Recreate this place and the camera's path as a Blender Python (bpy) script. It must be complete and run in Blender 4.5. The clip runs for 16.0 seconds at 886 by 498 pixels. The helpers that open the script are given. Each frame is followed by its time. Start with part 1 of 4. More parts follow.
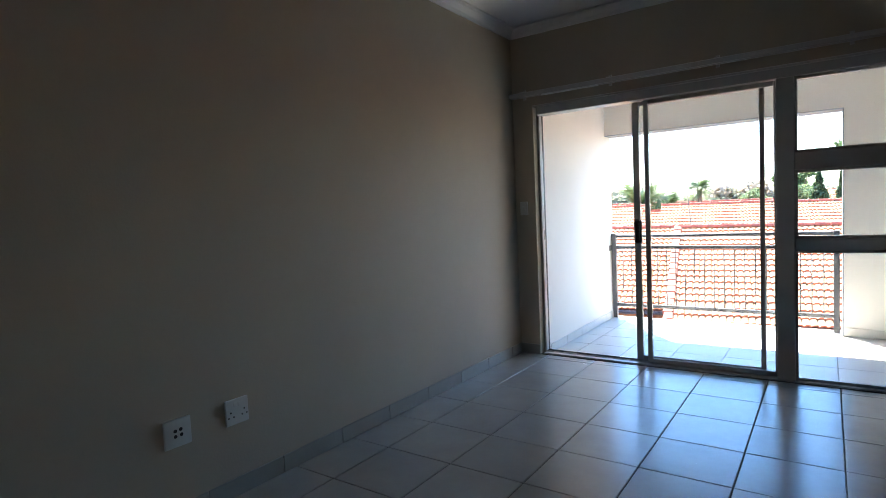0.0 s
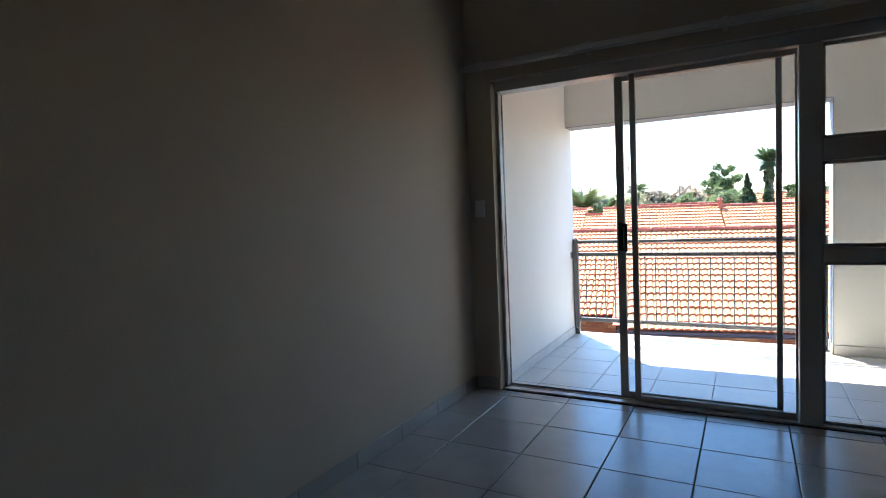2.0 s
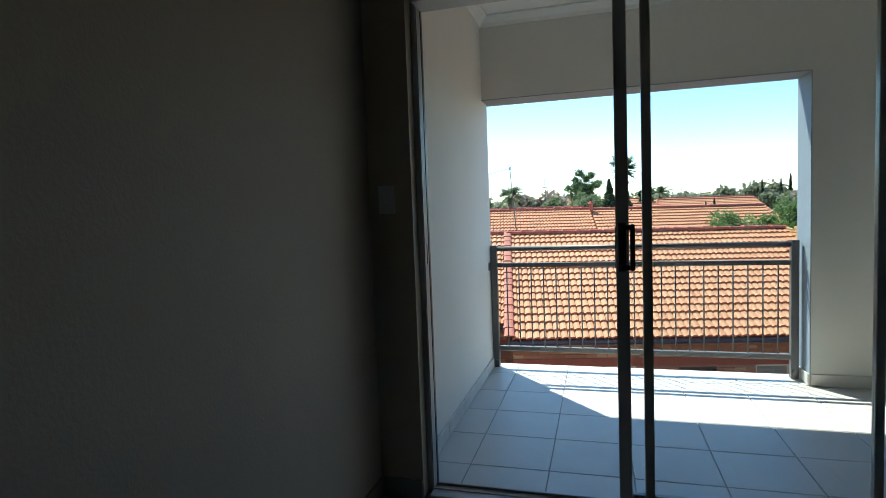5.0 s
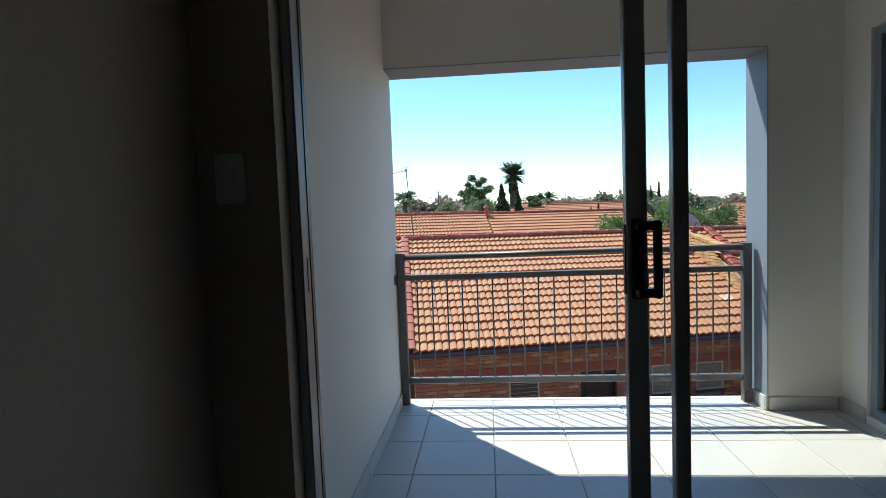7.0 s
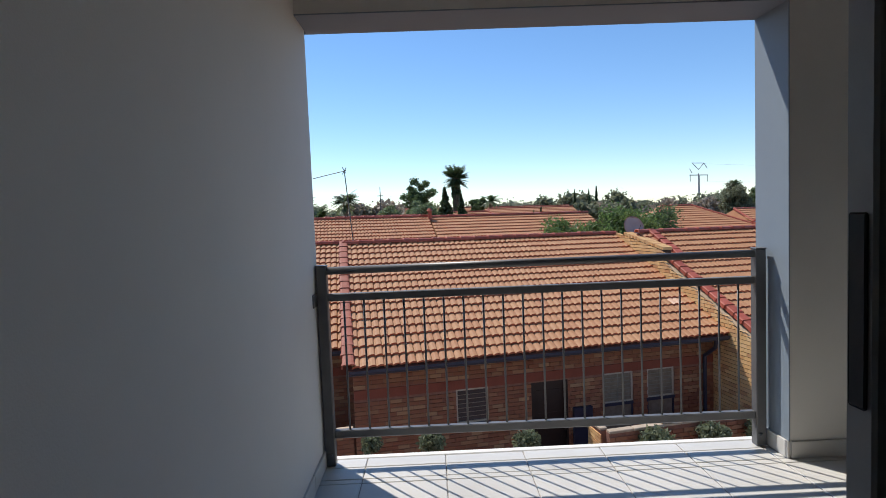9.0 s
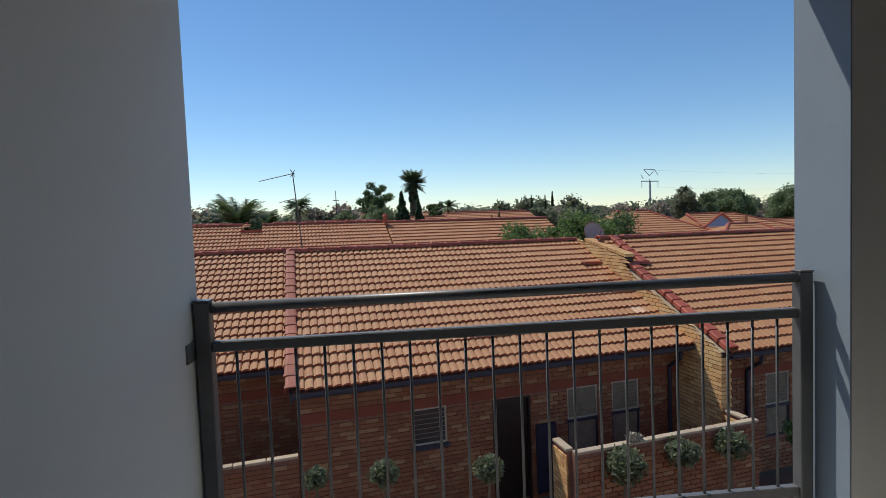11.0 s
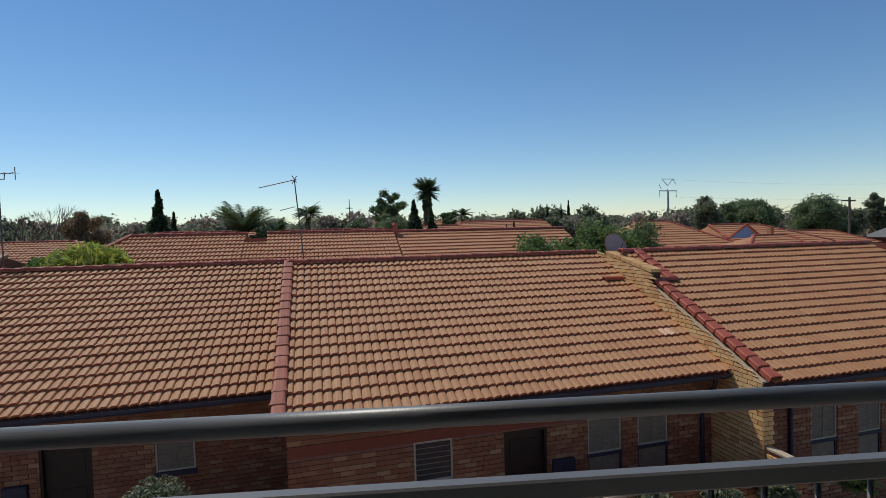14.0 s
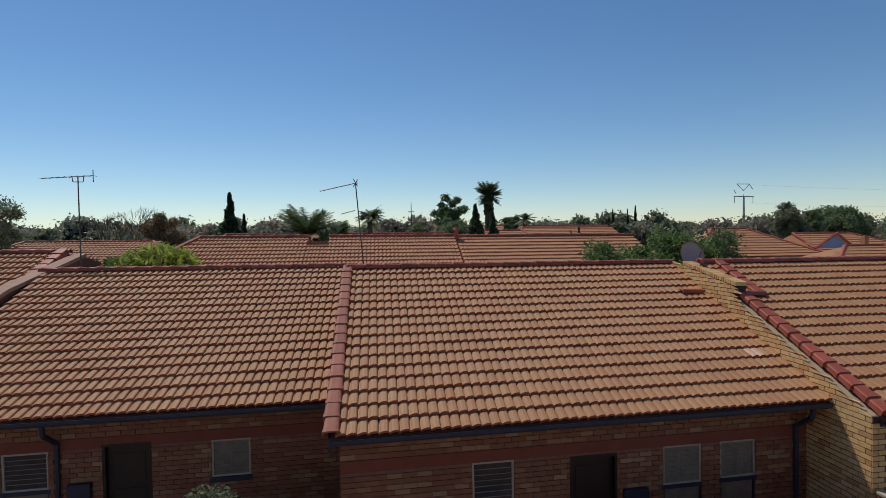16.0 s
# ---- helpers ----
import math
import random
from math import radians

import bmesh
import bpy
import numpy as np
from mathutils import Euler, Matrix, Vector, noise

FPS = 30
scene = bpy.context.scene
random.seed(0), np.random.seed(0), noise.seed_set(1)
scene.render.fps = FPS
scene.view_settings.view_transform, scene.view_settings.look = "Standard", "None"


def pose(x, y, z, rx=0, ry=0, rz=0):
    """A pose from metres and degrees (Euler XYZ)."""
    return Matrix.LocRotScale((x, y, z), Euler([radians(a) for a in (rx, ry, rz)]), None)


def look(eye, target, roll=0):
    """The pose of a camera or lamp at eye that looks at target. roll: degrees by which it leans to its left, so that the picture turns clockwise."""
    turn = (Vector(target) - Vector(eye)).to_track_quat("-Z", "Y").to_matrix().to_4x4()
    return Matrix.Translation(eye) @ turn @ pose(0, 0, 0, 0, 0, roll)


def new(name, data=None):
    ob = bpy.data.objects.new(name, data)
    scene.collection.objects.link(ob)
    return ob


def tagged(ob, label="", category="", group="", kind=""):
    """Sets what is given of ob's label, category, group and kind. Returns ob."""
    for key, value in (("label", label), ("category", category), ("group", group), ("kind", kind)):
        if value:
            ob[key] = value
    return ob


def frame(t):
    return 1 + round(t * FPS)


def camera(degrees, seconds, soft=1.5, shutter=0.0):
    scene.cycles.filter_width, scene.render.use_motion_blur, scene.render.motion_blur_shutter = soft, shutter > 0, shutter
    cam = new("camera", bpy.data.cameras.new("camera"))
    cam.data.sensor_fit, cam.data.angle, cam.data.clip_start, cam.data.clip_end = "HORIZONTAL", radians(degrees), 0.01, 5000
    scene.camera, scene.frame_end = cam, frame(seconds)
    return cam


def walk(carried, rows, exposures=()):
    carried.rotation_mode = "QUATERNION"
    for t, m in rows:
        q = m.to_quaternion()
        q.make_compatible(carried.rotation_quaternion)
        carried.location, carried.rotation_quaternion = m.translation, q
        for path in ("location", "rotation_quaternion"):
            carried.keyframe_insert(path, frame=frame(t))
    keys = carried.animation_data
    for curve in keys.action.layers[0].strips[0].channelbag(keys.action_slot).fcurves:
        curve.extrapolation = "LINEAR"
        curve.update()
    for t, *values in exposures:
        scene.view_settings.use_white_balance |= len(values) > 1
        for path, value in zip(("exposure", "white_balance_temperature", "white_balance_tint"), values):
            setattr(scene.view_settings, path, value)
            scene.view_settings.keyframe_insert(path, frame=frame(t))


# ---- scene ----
cam = camera(77.3, 16.0, soft=0.65)
PATH = [
    (0, (2.229, -4.335, 1.247), (1.087, -2.699, 1.121), -2.62),
    (0.5, (2.111, -4.139, 1.232), (1.009, -2.474, 1.110), -2.48),
    (1, (1.969, -3.936, 1.245), (0.918, -2.239, 1.120), -2.55),
    (1.5, (1.837, -3.715, 1.235), (0.831, -1.991, 1.110), -2.52),
    (2, (1.698, -3.498, 1.235), (0.734, -1.750, 1.111), -2.49),
    (2.5, (1.549, -3.290, 1.230), (0.630, -1.518, 1.107), -2.41),
    (3, (1.418, -3.059, 1.221), (0.552, -1.261, 1.098), -2.50),
    (5.5, (0.820, -1.899, 1.197), (0.389, 0.049, 1.064), -2.08),
    (6, (0.754, -1.641, 1.192), (0.434, 0.329, 1.058), -2.12),
    (6.5, (0.709, -1.407, 1.191), (0.467, 0.574, 1.057), -2.09),
    (7, (0.657, -1.228, 1.165), (0.491, 0.761, 1.037), -2.19),
    (7.5, (0.639, -0.977, 1.163), (0.542, 1.016, 1.033), -2.13),
    (8, (0.628, -0.765, 1.141), (0.589, 1.231, 1.015), -2.50),
    (8.5, (0.619, -0.549, 1.150), (0.618, 1.448, 1.026), -2.28),
    (9, (0.622, -0.343, 1.134), (0.662, 1.653, 1.013), -2.27),
    (9.5, (0.647, -0.141, 1.138), (0.729, 1.854, 1.018), -2.24),
    (10, (0.654, 0.073, 1.144), (0.779, 2.066, 1.027), -2.22),
    (12.5, (0.818, 1.027, 1.179), (1.052, 3.011, 1.080), -2.16),
    (13, (0.843, 1.201, 1.189), (1.067, 3.186, 1.095), -1.83),
    (13.5, (0.936, 1.347, 1.197), (1.115, 3.337, 1.111), -1.72),
    (14, (0.947, 1.520, 1.201), (1.087, 3.514, 1.123), -1.77),
    (14.5, (0.949, 1.645, 1.222), (1.032, 3.642, 1.148), -1.46),
    (15, (1.007, 1.842, 1.205), (1.021, 3.841, 1.135), -1.50),
    (15.5, (0.969, 1.930, 1.234), (0.926, 3.929, 1.169), -1.11),
    (16, (0.935, 2.071, 1.239), (0.857, 4.069, 1.181), -1.03),
]
EXPOSURES = [(t, e, k, tint) for t, e, k, tint in ((0, 3.42, 6550, 9), (1.5, 2.86, 6600, 9), (3, 2.28, 6550, 4), (5.5, 1.1, 6300, -4), (7, 0.8, 6300, 4), (8.5, 0.35, 6400, 12), (10, -0.05, 6580, 10), (12.5, -0.32, 6500, 7), (16, -0.6, 6560, 9))]
walk(cam, [(t, look(eye, target, roll)) for t, eye, target, roll in PATH], EXPOSURES)

# ---- light ----
SUN_TO = Vector((-0.368, 0.424, 0.827)).normalized()
world = bpy.data.worlds.new("world")
scene.world = world
world.use_nodes = True
wn = world.node_tree
sky = wn.nodes.new("ShaderNodeTexSky")
sky.sky_type = "NISHITA"
sky.sun_disc = False
sky.sun_elevation = math.asin(SUN_TO.z)
sky.sun_rotation = math.atan2(SUN_TO.x, SUN_TO.y)
sky.air_density, sky.dust_density, sky.ozone_density = 0.90, 0.0, 3.4
clear = wn.nodes.new("ShaderNodeHueSaturation")
clear.inputs["Saturation"].default_value = 1.14
wn.links.new(sky.outputs[0], clear.inputs["Color"])
wn.links.new(clear.outputs[0], wn.nodes["Background"].inputs[0])
wn.nodes["Background"].inputs[1].default_value = 0.14
sun_data = bpy.data.lights.new("sun", "SUN")
sun_data.energy, sun_data.angle, sun_data.color = 3.9, radians(0.53), (1.0, 0.95, 0.87)
sun = new("sun", sun_data)
sun.matrix_basis = look((0, 0, 30), Vector((0, 0, 30)) - SUN_TO)

# ---- materials ----
def surface(name, a, b, scale=3.0, rough=0.6, bump=0.1, fine=60.0, metal=0.0, pieces="", spread=0.0, c=None, spec=0.5, rough2=None):
    """Two colours mixed by a broad noise, fine grain in bump; pieces vary one from another by spread."""
    m = bpy.data.materials.new(name)
    m.use_nodes = True
    nt = m.node_tree
    bs = nt.nodes["Principled BSDF"]
    bs.inputs["Roughness"].default_value = rough
    bs.inputs["Metallic"].default_value = metal
    bs.inputs["Specular IOR Level"].default_value = spec
    tc = nt.nodes.new("ShaderNodeNewGeometry")
    n1 = nt.nodes.new("ShaderNodeTexNoise")
    n1.inputs["Scale"].default_value = scale
    n1.inputs["Detail"].default_value = 6.0
    n1.inputs["Roughness"].default_value = 0.65
    nt.links.new(tc.outputs["Position"], n1.inputs["Vector"])
    n2 = nt.nodes.new("ShaderNodeTexNoise")
    n2.inputs["Scale"].default_value = fine
    n2.inputs["Detail"].default_value = 4.0
    nt.links.new(tc.outputs["Position"], n2.inputs["Vector"])
    ramp = nt.nodes.new("ShaderNodeValToRGB")
    ramp.color_ramp.elements[0].position, ramp.color_ramp.elements[1].position = 0.32, 0.68
    ramp.color_ramp.elements[0].color, ramp.color_ramp.elements[1].color = (*a, 1), (*b, 1)
    nt.links.new(n1.outputs[0], ramp.inputs[0])
    out = ramp.outputs[0]
    if pieces:
        if pieces == "object":
            rnd = nt.nodes.new("ShaderNodeObjectInfo").outputs["Random"]
        else:
            rnd = tc.outputs["Random Per Island"]
        mix = nt.nodes.new("ShaderNodeMix")
        mix.data_type = "RGBA"
        if c:
            pick = nt.nodes.new("ShaderNodeValToRGB")
            els = pick.color_ramp.elements
            els[0].color, els[1].color = (*a, 1), (*c[-1], 1)
            for k, col in enumerate(c[:-1]):
                e = els.new((k + 1) / len(c))
                e.color = (*col, 1)
            nt.links.new(rnd, pick.inputs[0])
            nt.links.new(pick.outputs[0], mix.inputs[7])
            nt.links.new(out, mix.inputs[6])
            mix.inputs[0].default_value = spread
            out = mix.outputs[2]
        else:
            hsv = nt.nodes.new("ShaderNodeHueSaturation")
            mr = nt.nodes.new("ShaderNodeMapRange")
            mr.inputs[3].default_value, mr.inputs[4].default_value = 1 - spread, 1 + spread
            nt.links.new(rnd, mr.inputs[0])
            nt.links.new(mr.outputs[0], hsv.inputs["Value"])
            nt.links.new(out, hsv.inputs["Color"])
            out = hsv.outputs[0]
    nt.links.new(out, bs.inputs["Base Color"])
    if rough2 is not None:
        mr2 = nt.nodes.new("ShaderNodeMapRange")
        mr2.inputs[3].default_value, mr2.inputs[4].default_value = rough, rough2
        nt.links.new(n1.outputs[0], mr2.inputs[0])
        nt.links.new(mr2.outputs[0], bs.inputs["Roughness"])
    if bump:
        bp = nt.nodes.new("ShaderNodeBump")
        bp.inputs["Strength"].default_value = bump
        bp.inputs["Distance"].default_value = 0.01
        nt.links.new(n2.outputs[0], bp.inputs["Height"])
        nt.links.new(bp.outputs[0], bs.inputs["Normal"])
    return m


WALL_IN = surface("beige_wall_paint", (0.52, 0.45, 0.352), (0.57, 0.495, 0.388), 1.2, 0.65, 0.12, 90)
WALL_OUT = surface("pale_exterior_paint", (0.755, 0.735, 0.68), (0.80, 0.78, 0.725), 0.8, 0.75, 0.07, 220)
REVEAL = surface("grey_blue_exterior_paint", (0.22, 0.27, 0.32), (0.26, 0.31, 0.36), 1.0, 0.7, 0.08, 220)
CEIL = surface("white_ceiling_paint", (0.82, 0.81, 0.79), (0.86, 0.855, 0.84), 1.5, 0.8, 0.06, 80)
TILE = surface("glazed_floor_tile", (0.40, 0.38, 0.35), (0.48, 0.46, 0.425), 2.2, 0.16, 0.03, 40, pieces="object", spread=0.05, rough2=0.32)
TILE_B = surface("balcony_floor_tile", (0.585, 0.57, 0.53), (0.66, 0.645, 0.605), 2.4, 0.33, 0.05, 50, pieces="object", spread=0.04, rough2=0.5)
GROUT_B = surface("pale_grout", (0.36, 0.335, 0.31), (0.43, 0.405, 0.38), 8, 0.9, 0.2)
GROUT = surface("dark_grout", (0.08, 0.075, 0.07), (0.13, 0.12, 0.11), 8, 0.9, 0.2)
SKIRT = surface("skirting_tile", (0.36, 0.34, 0.31), (0.42, 0.40, 0.37), 3, 0.3, 0.03, 40, pieces="object", spread=0.05)
ALU = surface("grey_anodised_aluminium", (0.52, 0.51, 0.49), (0.57, 0.56, 0.54), 4, 0.36, 0.02, 200, metal=0.1)
ALU_L = surface("pale_aluminium_edge", (0.36, 0.35, 0.34), (0.42, 0.41, 0.40), 4, 0.5, 0.02, 200, metal=0.25)
RAIL = surface("charcoal_powder_coat", (0.135, 0.133, 0.132), (0.17, 0.168, 0.166), 6, 0.42, 0.05, 150, metal=0.15)
BLACK = surface("black_plastic", (0.012, 0.012, 0.013), (0.02, 0.02, 0.02), 6, 0.4, 0.03)
WHITE_P = surface("white_plastic", (0.74, 0.74, 0.72), (0.80, 0.80, 0.78), 6, 0.35, 0.0)
TRACK = surface("white_curtain_track", (0.62, 0.60, 0.57), (0.70, 0.68, 0.65), 6, 0.4, 0.0)
ROOF_COLS = [(0.43, 0.208, 0.092), (0.485, 0.258, 0.12), (0.38, 0.158, 0.07), (0.455, 0.22, 0.097)]
ROOF = surface("terracotta_roof_tile", (0.37, 0.165, 0.072), (0.455, 0.23, 0.105), 5, 0.62, 0.25, 70, pieces="object", spread=0.45, c=ROOF_COLS, spec=0.3)
ROOF_J = surface("terracotta_roof_tile_rows", (0.37, 0.165, 0.072), (0.455, 0.23, 0.105), 5, 0.62, 0.25, 70, pieces="island", spread=0.45, c=ROOF_COLS, spec=0.3)
ROOF_FAR = surface("weathered_roof_tile", (0.385, 0.172, 0.085), (0.47, 0.225, 0.115), 2, 0.7, 0.2, 40, pieces="island", spread=0.35, c=ROOF_COLS, spec=0.25)
RIDGE = surface("red_ridge_tile", (0.34, 0.075, 0.045), (0.43, 0.115, 0.07), 4, 0.55, 0.2, 60, pieces="object", spread=0.14, spec=0.25)
PINK = surface("pinkish_verge_tile", (0.34, 0.10, 0.06), (0.42, 0.145, 0.09), 4, 0.6, 0.2, 60, pieces="object", spread=0.12, spec=0.25)
# Front edges of the tiles coloured deep red for the shadow line under each course.
NOSE = surface("shade_red_tile_edge", (0.42, 0.115, 0.06), (0.48, 0.14, 0.075), 6, 0.8, 0.1, 60, spec=0.15)
PALE_T = surface("new_pale_roof_tile", (0.60, 0.36, 0.22), (0.66, 0.42, 0.27), 5, 0.6, 0.2, 60)
DECK = surface("roof_underlay", (0.13, 0.04, 0.025), (0.17, 0.055, 0.035), 3, 0.9, 0.1)
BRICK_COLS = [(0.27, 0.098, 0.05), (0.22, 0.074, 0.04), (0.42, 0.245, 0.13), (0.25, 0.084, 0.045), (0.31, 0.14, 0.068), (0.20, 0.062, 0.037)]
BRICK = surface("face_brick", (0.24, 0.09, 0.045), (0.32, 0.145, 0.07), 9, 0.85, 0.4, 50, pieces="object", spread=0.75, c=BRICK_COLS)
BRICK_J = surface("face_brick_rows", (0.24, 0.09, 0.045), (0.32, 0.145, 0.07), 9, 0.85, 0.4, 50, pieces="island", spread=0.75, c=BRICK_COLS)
# Yellow brick set brighter than its own tone, sunlight included in the colour.
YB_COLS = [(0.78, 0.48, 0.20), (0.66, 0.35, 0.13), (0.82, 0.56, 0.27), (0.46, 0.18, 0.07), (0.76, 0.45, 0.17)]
YBRICK = surface("sun_bright_yellow_brick", (0.70, 0.44, 0.19), (0.78, 0.52, 0.24), 9, 0.85, 0.4, 50, pieces="object", spread=0.75, c=YB_COLS)
YBRICK_J = surface("sun_bright_yellow_brick_rows", (0.70, 0.44, 0.19), (0.78, 0.52, 0.24), 9, 0.85, 0.4, 50, pieces="island", spread=0.75, c=YB_COLS)
MORTAR = surface("mortar", (0.20, 0.09, 0.06), (0.28, 0.135, 0.09), 12, 0.95, 0.3)
MORTAR_D = surface("dark_mortar", (0.06, 0.032, 0.02), (0.09, 0.05, 0.032), 12, 0.95, 0.3)
BAND = surface("red_brown_band_plaster", (0.20, 0.05, 0.028), (0.25, 0.066, 0.037), 3, 0.85, 0.3)
COPE = surface("pale_coping", (0.40, 0.31, 0.22), (0.50, 0.40, 0.29), 5, 0.8, 0.2, pieces="object", spread=0.1)
BEDDING = surface("sandy_mortar", (0.46, 0.33, 0.20), (0.56, 0.42, 0.27), 9, 0.9, 0.3)
TERRA_COPE = surface("terracotta_coping", (0.36, 0.20, 0.125), (0.44, 0.26, 0.17), 4, 0.8, 0.2)
BLUE = surface("dark_blue_paint", (0.02, 0.022, 0.042), (0.03, 0.033, 0.06), 5, 0.5, 0.05)
BLUE_G = surface("light_blue_gable_paint", (0.23, 0.36, 0.58), (0.28, 0.42, 0.64), 2, 0.7, 0.1)
CREAM = surface("cream_window_paint", (0.40, 0.35, 0.27), (0.46, 0.40, 0.32), 6, 0.5, 0.05)
BARS = surface("dull_painted_bars", (0.20, 0.175, 0.14), (0.26, 0.23, 0.18), 6, 0.6, 0.05)
# Door wood taken down to near black, the dark of the doorway in its colour.
DOOR_SHADE = surface("recess_shade_door_wood", (0.016, 0.009, 0.007), (0.028, 0.014, 0.010), 4, 0.5, 0.15)
CURTAIN = surface("dull_curtain_cloth", (0.17, 0.135, 0.095), (0.25, 0.205, 0.15), 7, 0.9, 0.1)
DISH_M = surface("grey_dish_paint", (0.34, 0.31, 0.33), (0.40, 0.37, 0.39), 3, 0.5, 0.05)
STEEL = surface("dull_weathered_steel", (0.09, 0.088, 0.085), (0.14, 0.135, 0.13), 8, 0.6, 0.05, metal=0.4)
# Steel lightened in colour to stand for the haze in front of the pylon.
HAZE_STEEL = surface("haze_paled_steel", (0.30, 0.30, 0.31), (0.38, 0.38, 0.39), 1, 0.6, 0.0)
GREYROOF = surface("dark_grey_roof_sheet", (0.10, 0.10, 0.105), (0.15, 0.15, 0.155), 2, 0.7, 0.1)
GROUND = surface("dry_ground", (0.14, 0.10, 0.065), (0.21, 0.16, 0.10), 0.35, 0.95, 0.4, 6)
PAVING = surface("brick_paving", (0.17, 0.085, 0.055), (0.23, 0.12, 0.08), 2.5, 0.9, 0.4, 25)
BARK = surface("grey_brown_bark", (0.11, 0.08, 0.055), (0.17, 0.13, 0.09), 8, 0.95, 0.5, 30)


def leaf_material(name, a, b):
    """Matt leaves that let part of the light through."""
    m = surface(name, a, b, 0.8, 0.55, 0.0, pieces="island", spread=0.4)
    nt = m.node_tree
    bs = nt.nodes["Principled BSDF"]
    tr = nt.nodes.new("ShaderNodeBsdfTranslucent")
    mx = nt.nodes.new("ShaderNodeMixShader")
    mx.inputs[0].default_value = 0.45
    src = bs.inputs["Base Color"].links[0].from_socket
    nt.links.new(src, tr.inputs["Color"])
    nt.links.new(bs.outputs[0], mx.inputs[1])
    nt.links.new(tr.outputs[0], mx.inputs[2])
    nt.links.new(mx.outputs[0], nt.nodes["Material Output"].inputs["Surface"])
    return m


LEAF_D = leaf_material("dark_leaves", (0.085, 0.14, 0.052), (0.14, 0.195, 0.078))
LEAF_M = leaf_material("green_leaves", (0.109, 0.189, 0.051), (0.174, 0.246, 0.080))
LEAF_Y = leaf_material("yellow_green_leaves", (0.230, 0.322, 0.046), (0.391, 0.414, 0.081))
LEAF_C = leaf_material("cypress_leaves", (0.05, 0.085, 0.035), (0.08, 0.12, 0.05))
LEAF_G = leaf_material("grey_green_leaves", (0.144, 0.168, 0.090), (0.204, 0.228, 0.132))
LEAF_B = leaf_material("dry_brown_leaves", (0.25, 0.18, 0.10), (0.34, 0.24, 0.14))
LEAF_P = leaf_material("palm_leaves", (0.065, 0.111, 0.046), (0.117, 0.163, 0.072))

# Lighter leaf colours for the far trees, with distance haze mixed into the tone.
LEAF_FD = leaf_material("hazed_green_leaves", (0.19, 0.20, 0.115), (0.26, 0.265, 0.16))
LEAF_FM = leaf_material("hazed_mid_green_leaves", (0.17, 0.225, 0.105), (0.24, 0.295, 0.14))
LEAF_FB = leaf_material("hazed_brown_leaves", (0.32, 0.26, 0.19), (0.41, 0.33, 0.245))
LEAF_FG = leaf_material("hazed_grey_green_leaves", (0.27, 0.275, 0.19), (0.36, 0.36, 0.25))

GLASS = bpy.data.materials.new("clear_window_glass")
GLASS.use_nodes = True
gb = GLASS.node_tree.nodes["Principled BSDF"]
gb.inputs["Transmission Weight"].default_value = 1.0
gb.inputs["Roughness"].default_value = 0.0
gb.inputs["IOR"].default_value = 1.3
gb.inputs["Base Color"].default_value = (0.97, 0.98, 0.98, 1)
DARKGLASS = surface("dark_window_glass", (0.03, 0.03, 0.033), (0.045, 0.045, 0.05), 3, 0.08, 0.0)

# ---- building helpers ----
WORLD = {}
# plan axes of the terrace across the lane: u runs along the eaves, v away from the balcony
# the estate falls by about one in a hundred, along the lane and away from it
SC = 1.03
WM = Matrix(((1.006, -0.1559, 0, -0.0275), (0.233, 1.0023, 0, -0.0511), (-0.0115, -0.0105, SC, -0.1007), (0, 0, 0, 1)))
WL = WM.to_3x3().to_4x4()


def box(bm, x0, x1, y0, y1, z0, z1, bev=0.0, seg=1):
    r = bmesh.ops.create_cube(bm, size=1.0)
    for v in r["verts"]:
        v.co = Vector(((x0 + x1) / 2 + v.co.x * (x1 - x0), (y0 + y1) / 2 + v.co.y * (y1 - y0), (z0 + z1) / 2 + v.co.z * (z1 - z0)))
    if bev:
        es = list({e for v in r["verts"] for e in v.link_edges})
        bmesh.ops.bevel(bm, geom=es, offset=bev, segments=seg, affect="EDGES", profile=0.5)


def rod(bm, p, q, r0, r1=None, n=8):
    p, q = Vector(p), Vector(q)
    d = q - p
    m = Matrix.Translation((p + q) / 2) @ d.to_track_quat("Z", "Y").to_matrix().to_4x4()
    bmesh.ops.create_cone(bm, cap_ends=True, segments=n, radius1=r0, radius2=r0 if r1 is None else r1, depth=d.length, matrix=m)


def boxes(*specs, bev=0.0, seg=1):
    bm = bmesh.new()
    for s in specs:
        box(bm, *s, bev=bev, seg=seg)
    return bm


def prism(bm, pts, a0, a1, axis=0):
    """A polygon given in the two other axes, drawn out along axis from a0 to a1."""
    def at(a, p):
        c = list(p)
        c.insert(axis, a)
        return bm.verts.new(c)
    f0, f1 = [at(a0, p) for p in pts], [at(a1, p) for p in pts]
    bm.faces.new(f0), bm.faces.new(f1[::-1])
    for i in range(len(pts)):
        j = (i + 1) % len(pts)
        bm.faces.new((f0[j], f0[i], f1[i], f1[j]))
    bmesh.ops.recalc_face_normals(bm, faces=bm.faces)


def mesh_of(name, bm, material, xf=None, smooth=False):
    if xf:
        bm.transform(xf)
    me = bpy.data.meshes.new(name)
    bm.to_mesh(me)
    bm.free()
    me.materials.append(material)
    if smooth:
        me.polygons.foreach_set("use_smooth", [True] * len(me.polygons))
    return me


def place(ob, parent, basis=None):
    basis = basis or Matrix.Identity(4)
    if parent:
        ob.parent = parent
        ob.matrix_parent_inverse = WORLD[parent.name].inverted()
    ob.matrix_basis = basis
    WORLD[ob.name] = basis.copy()
    return ob


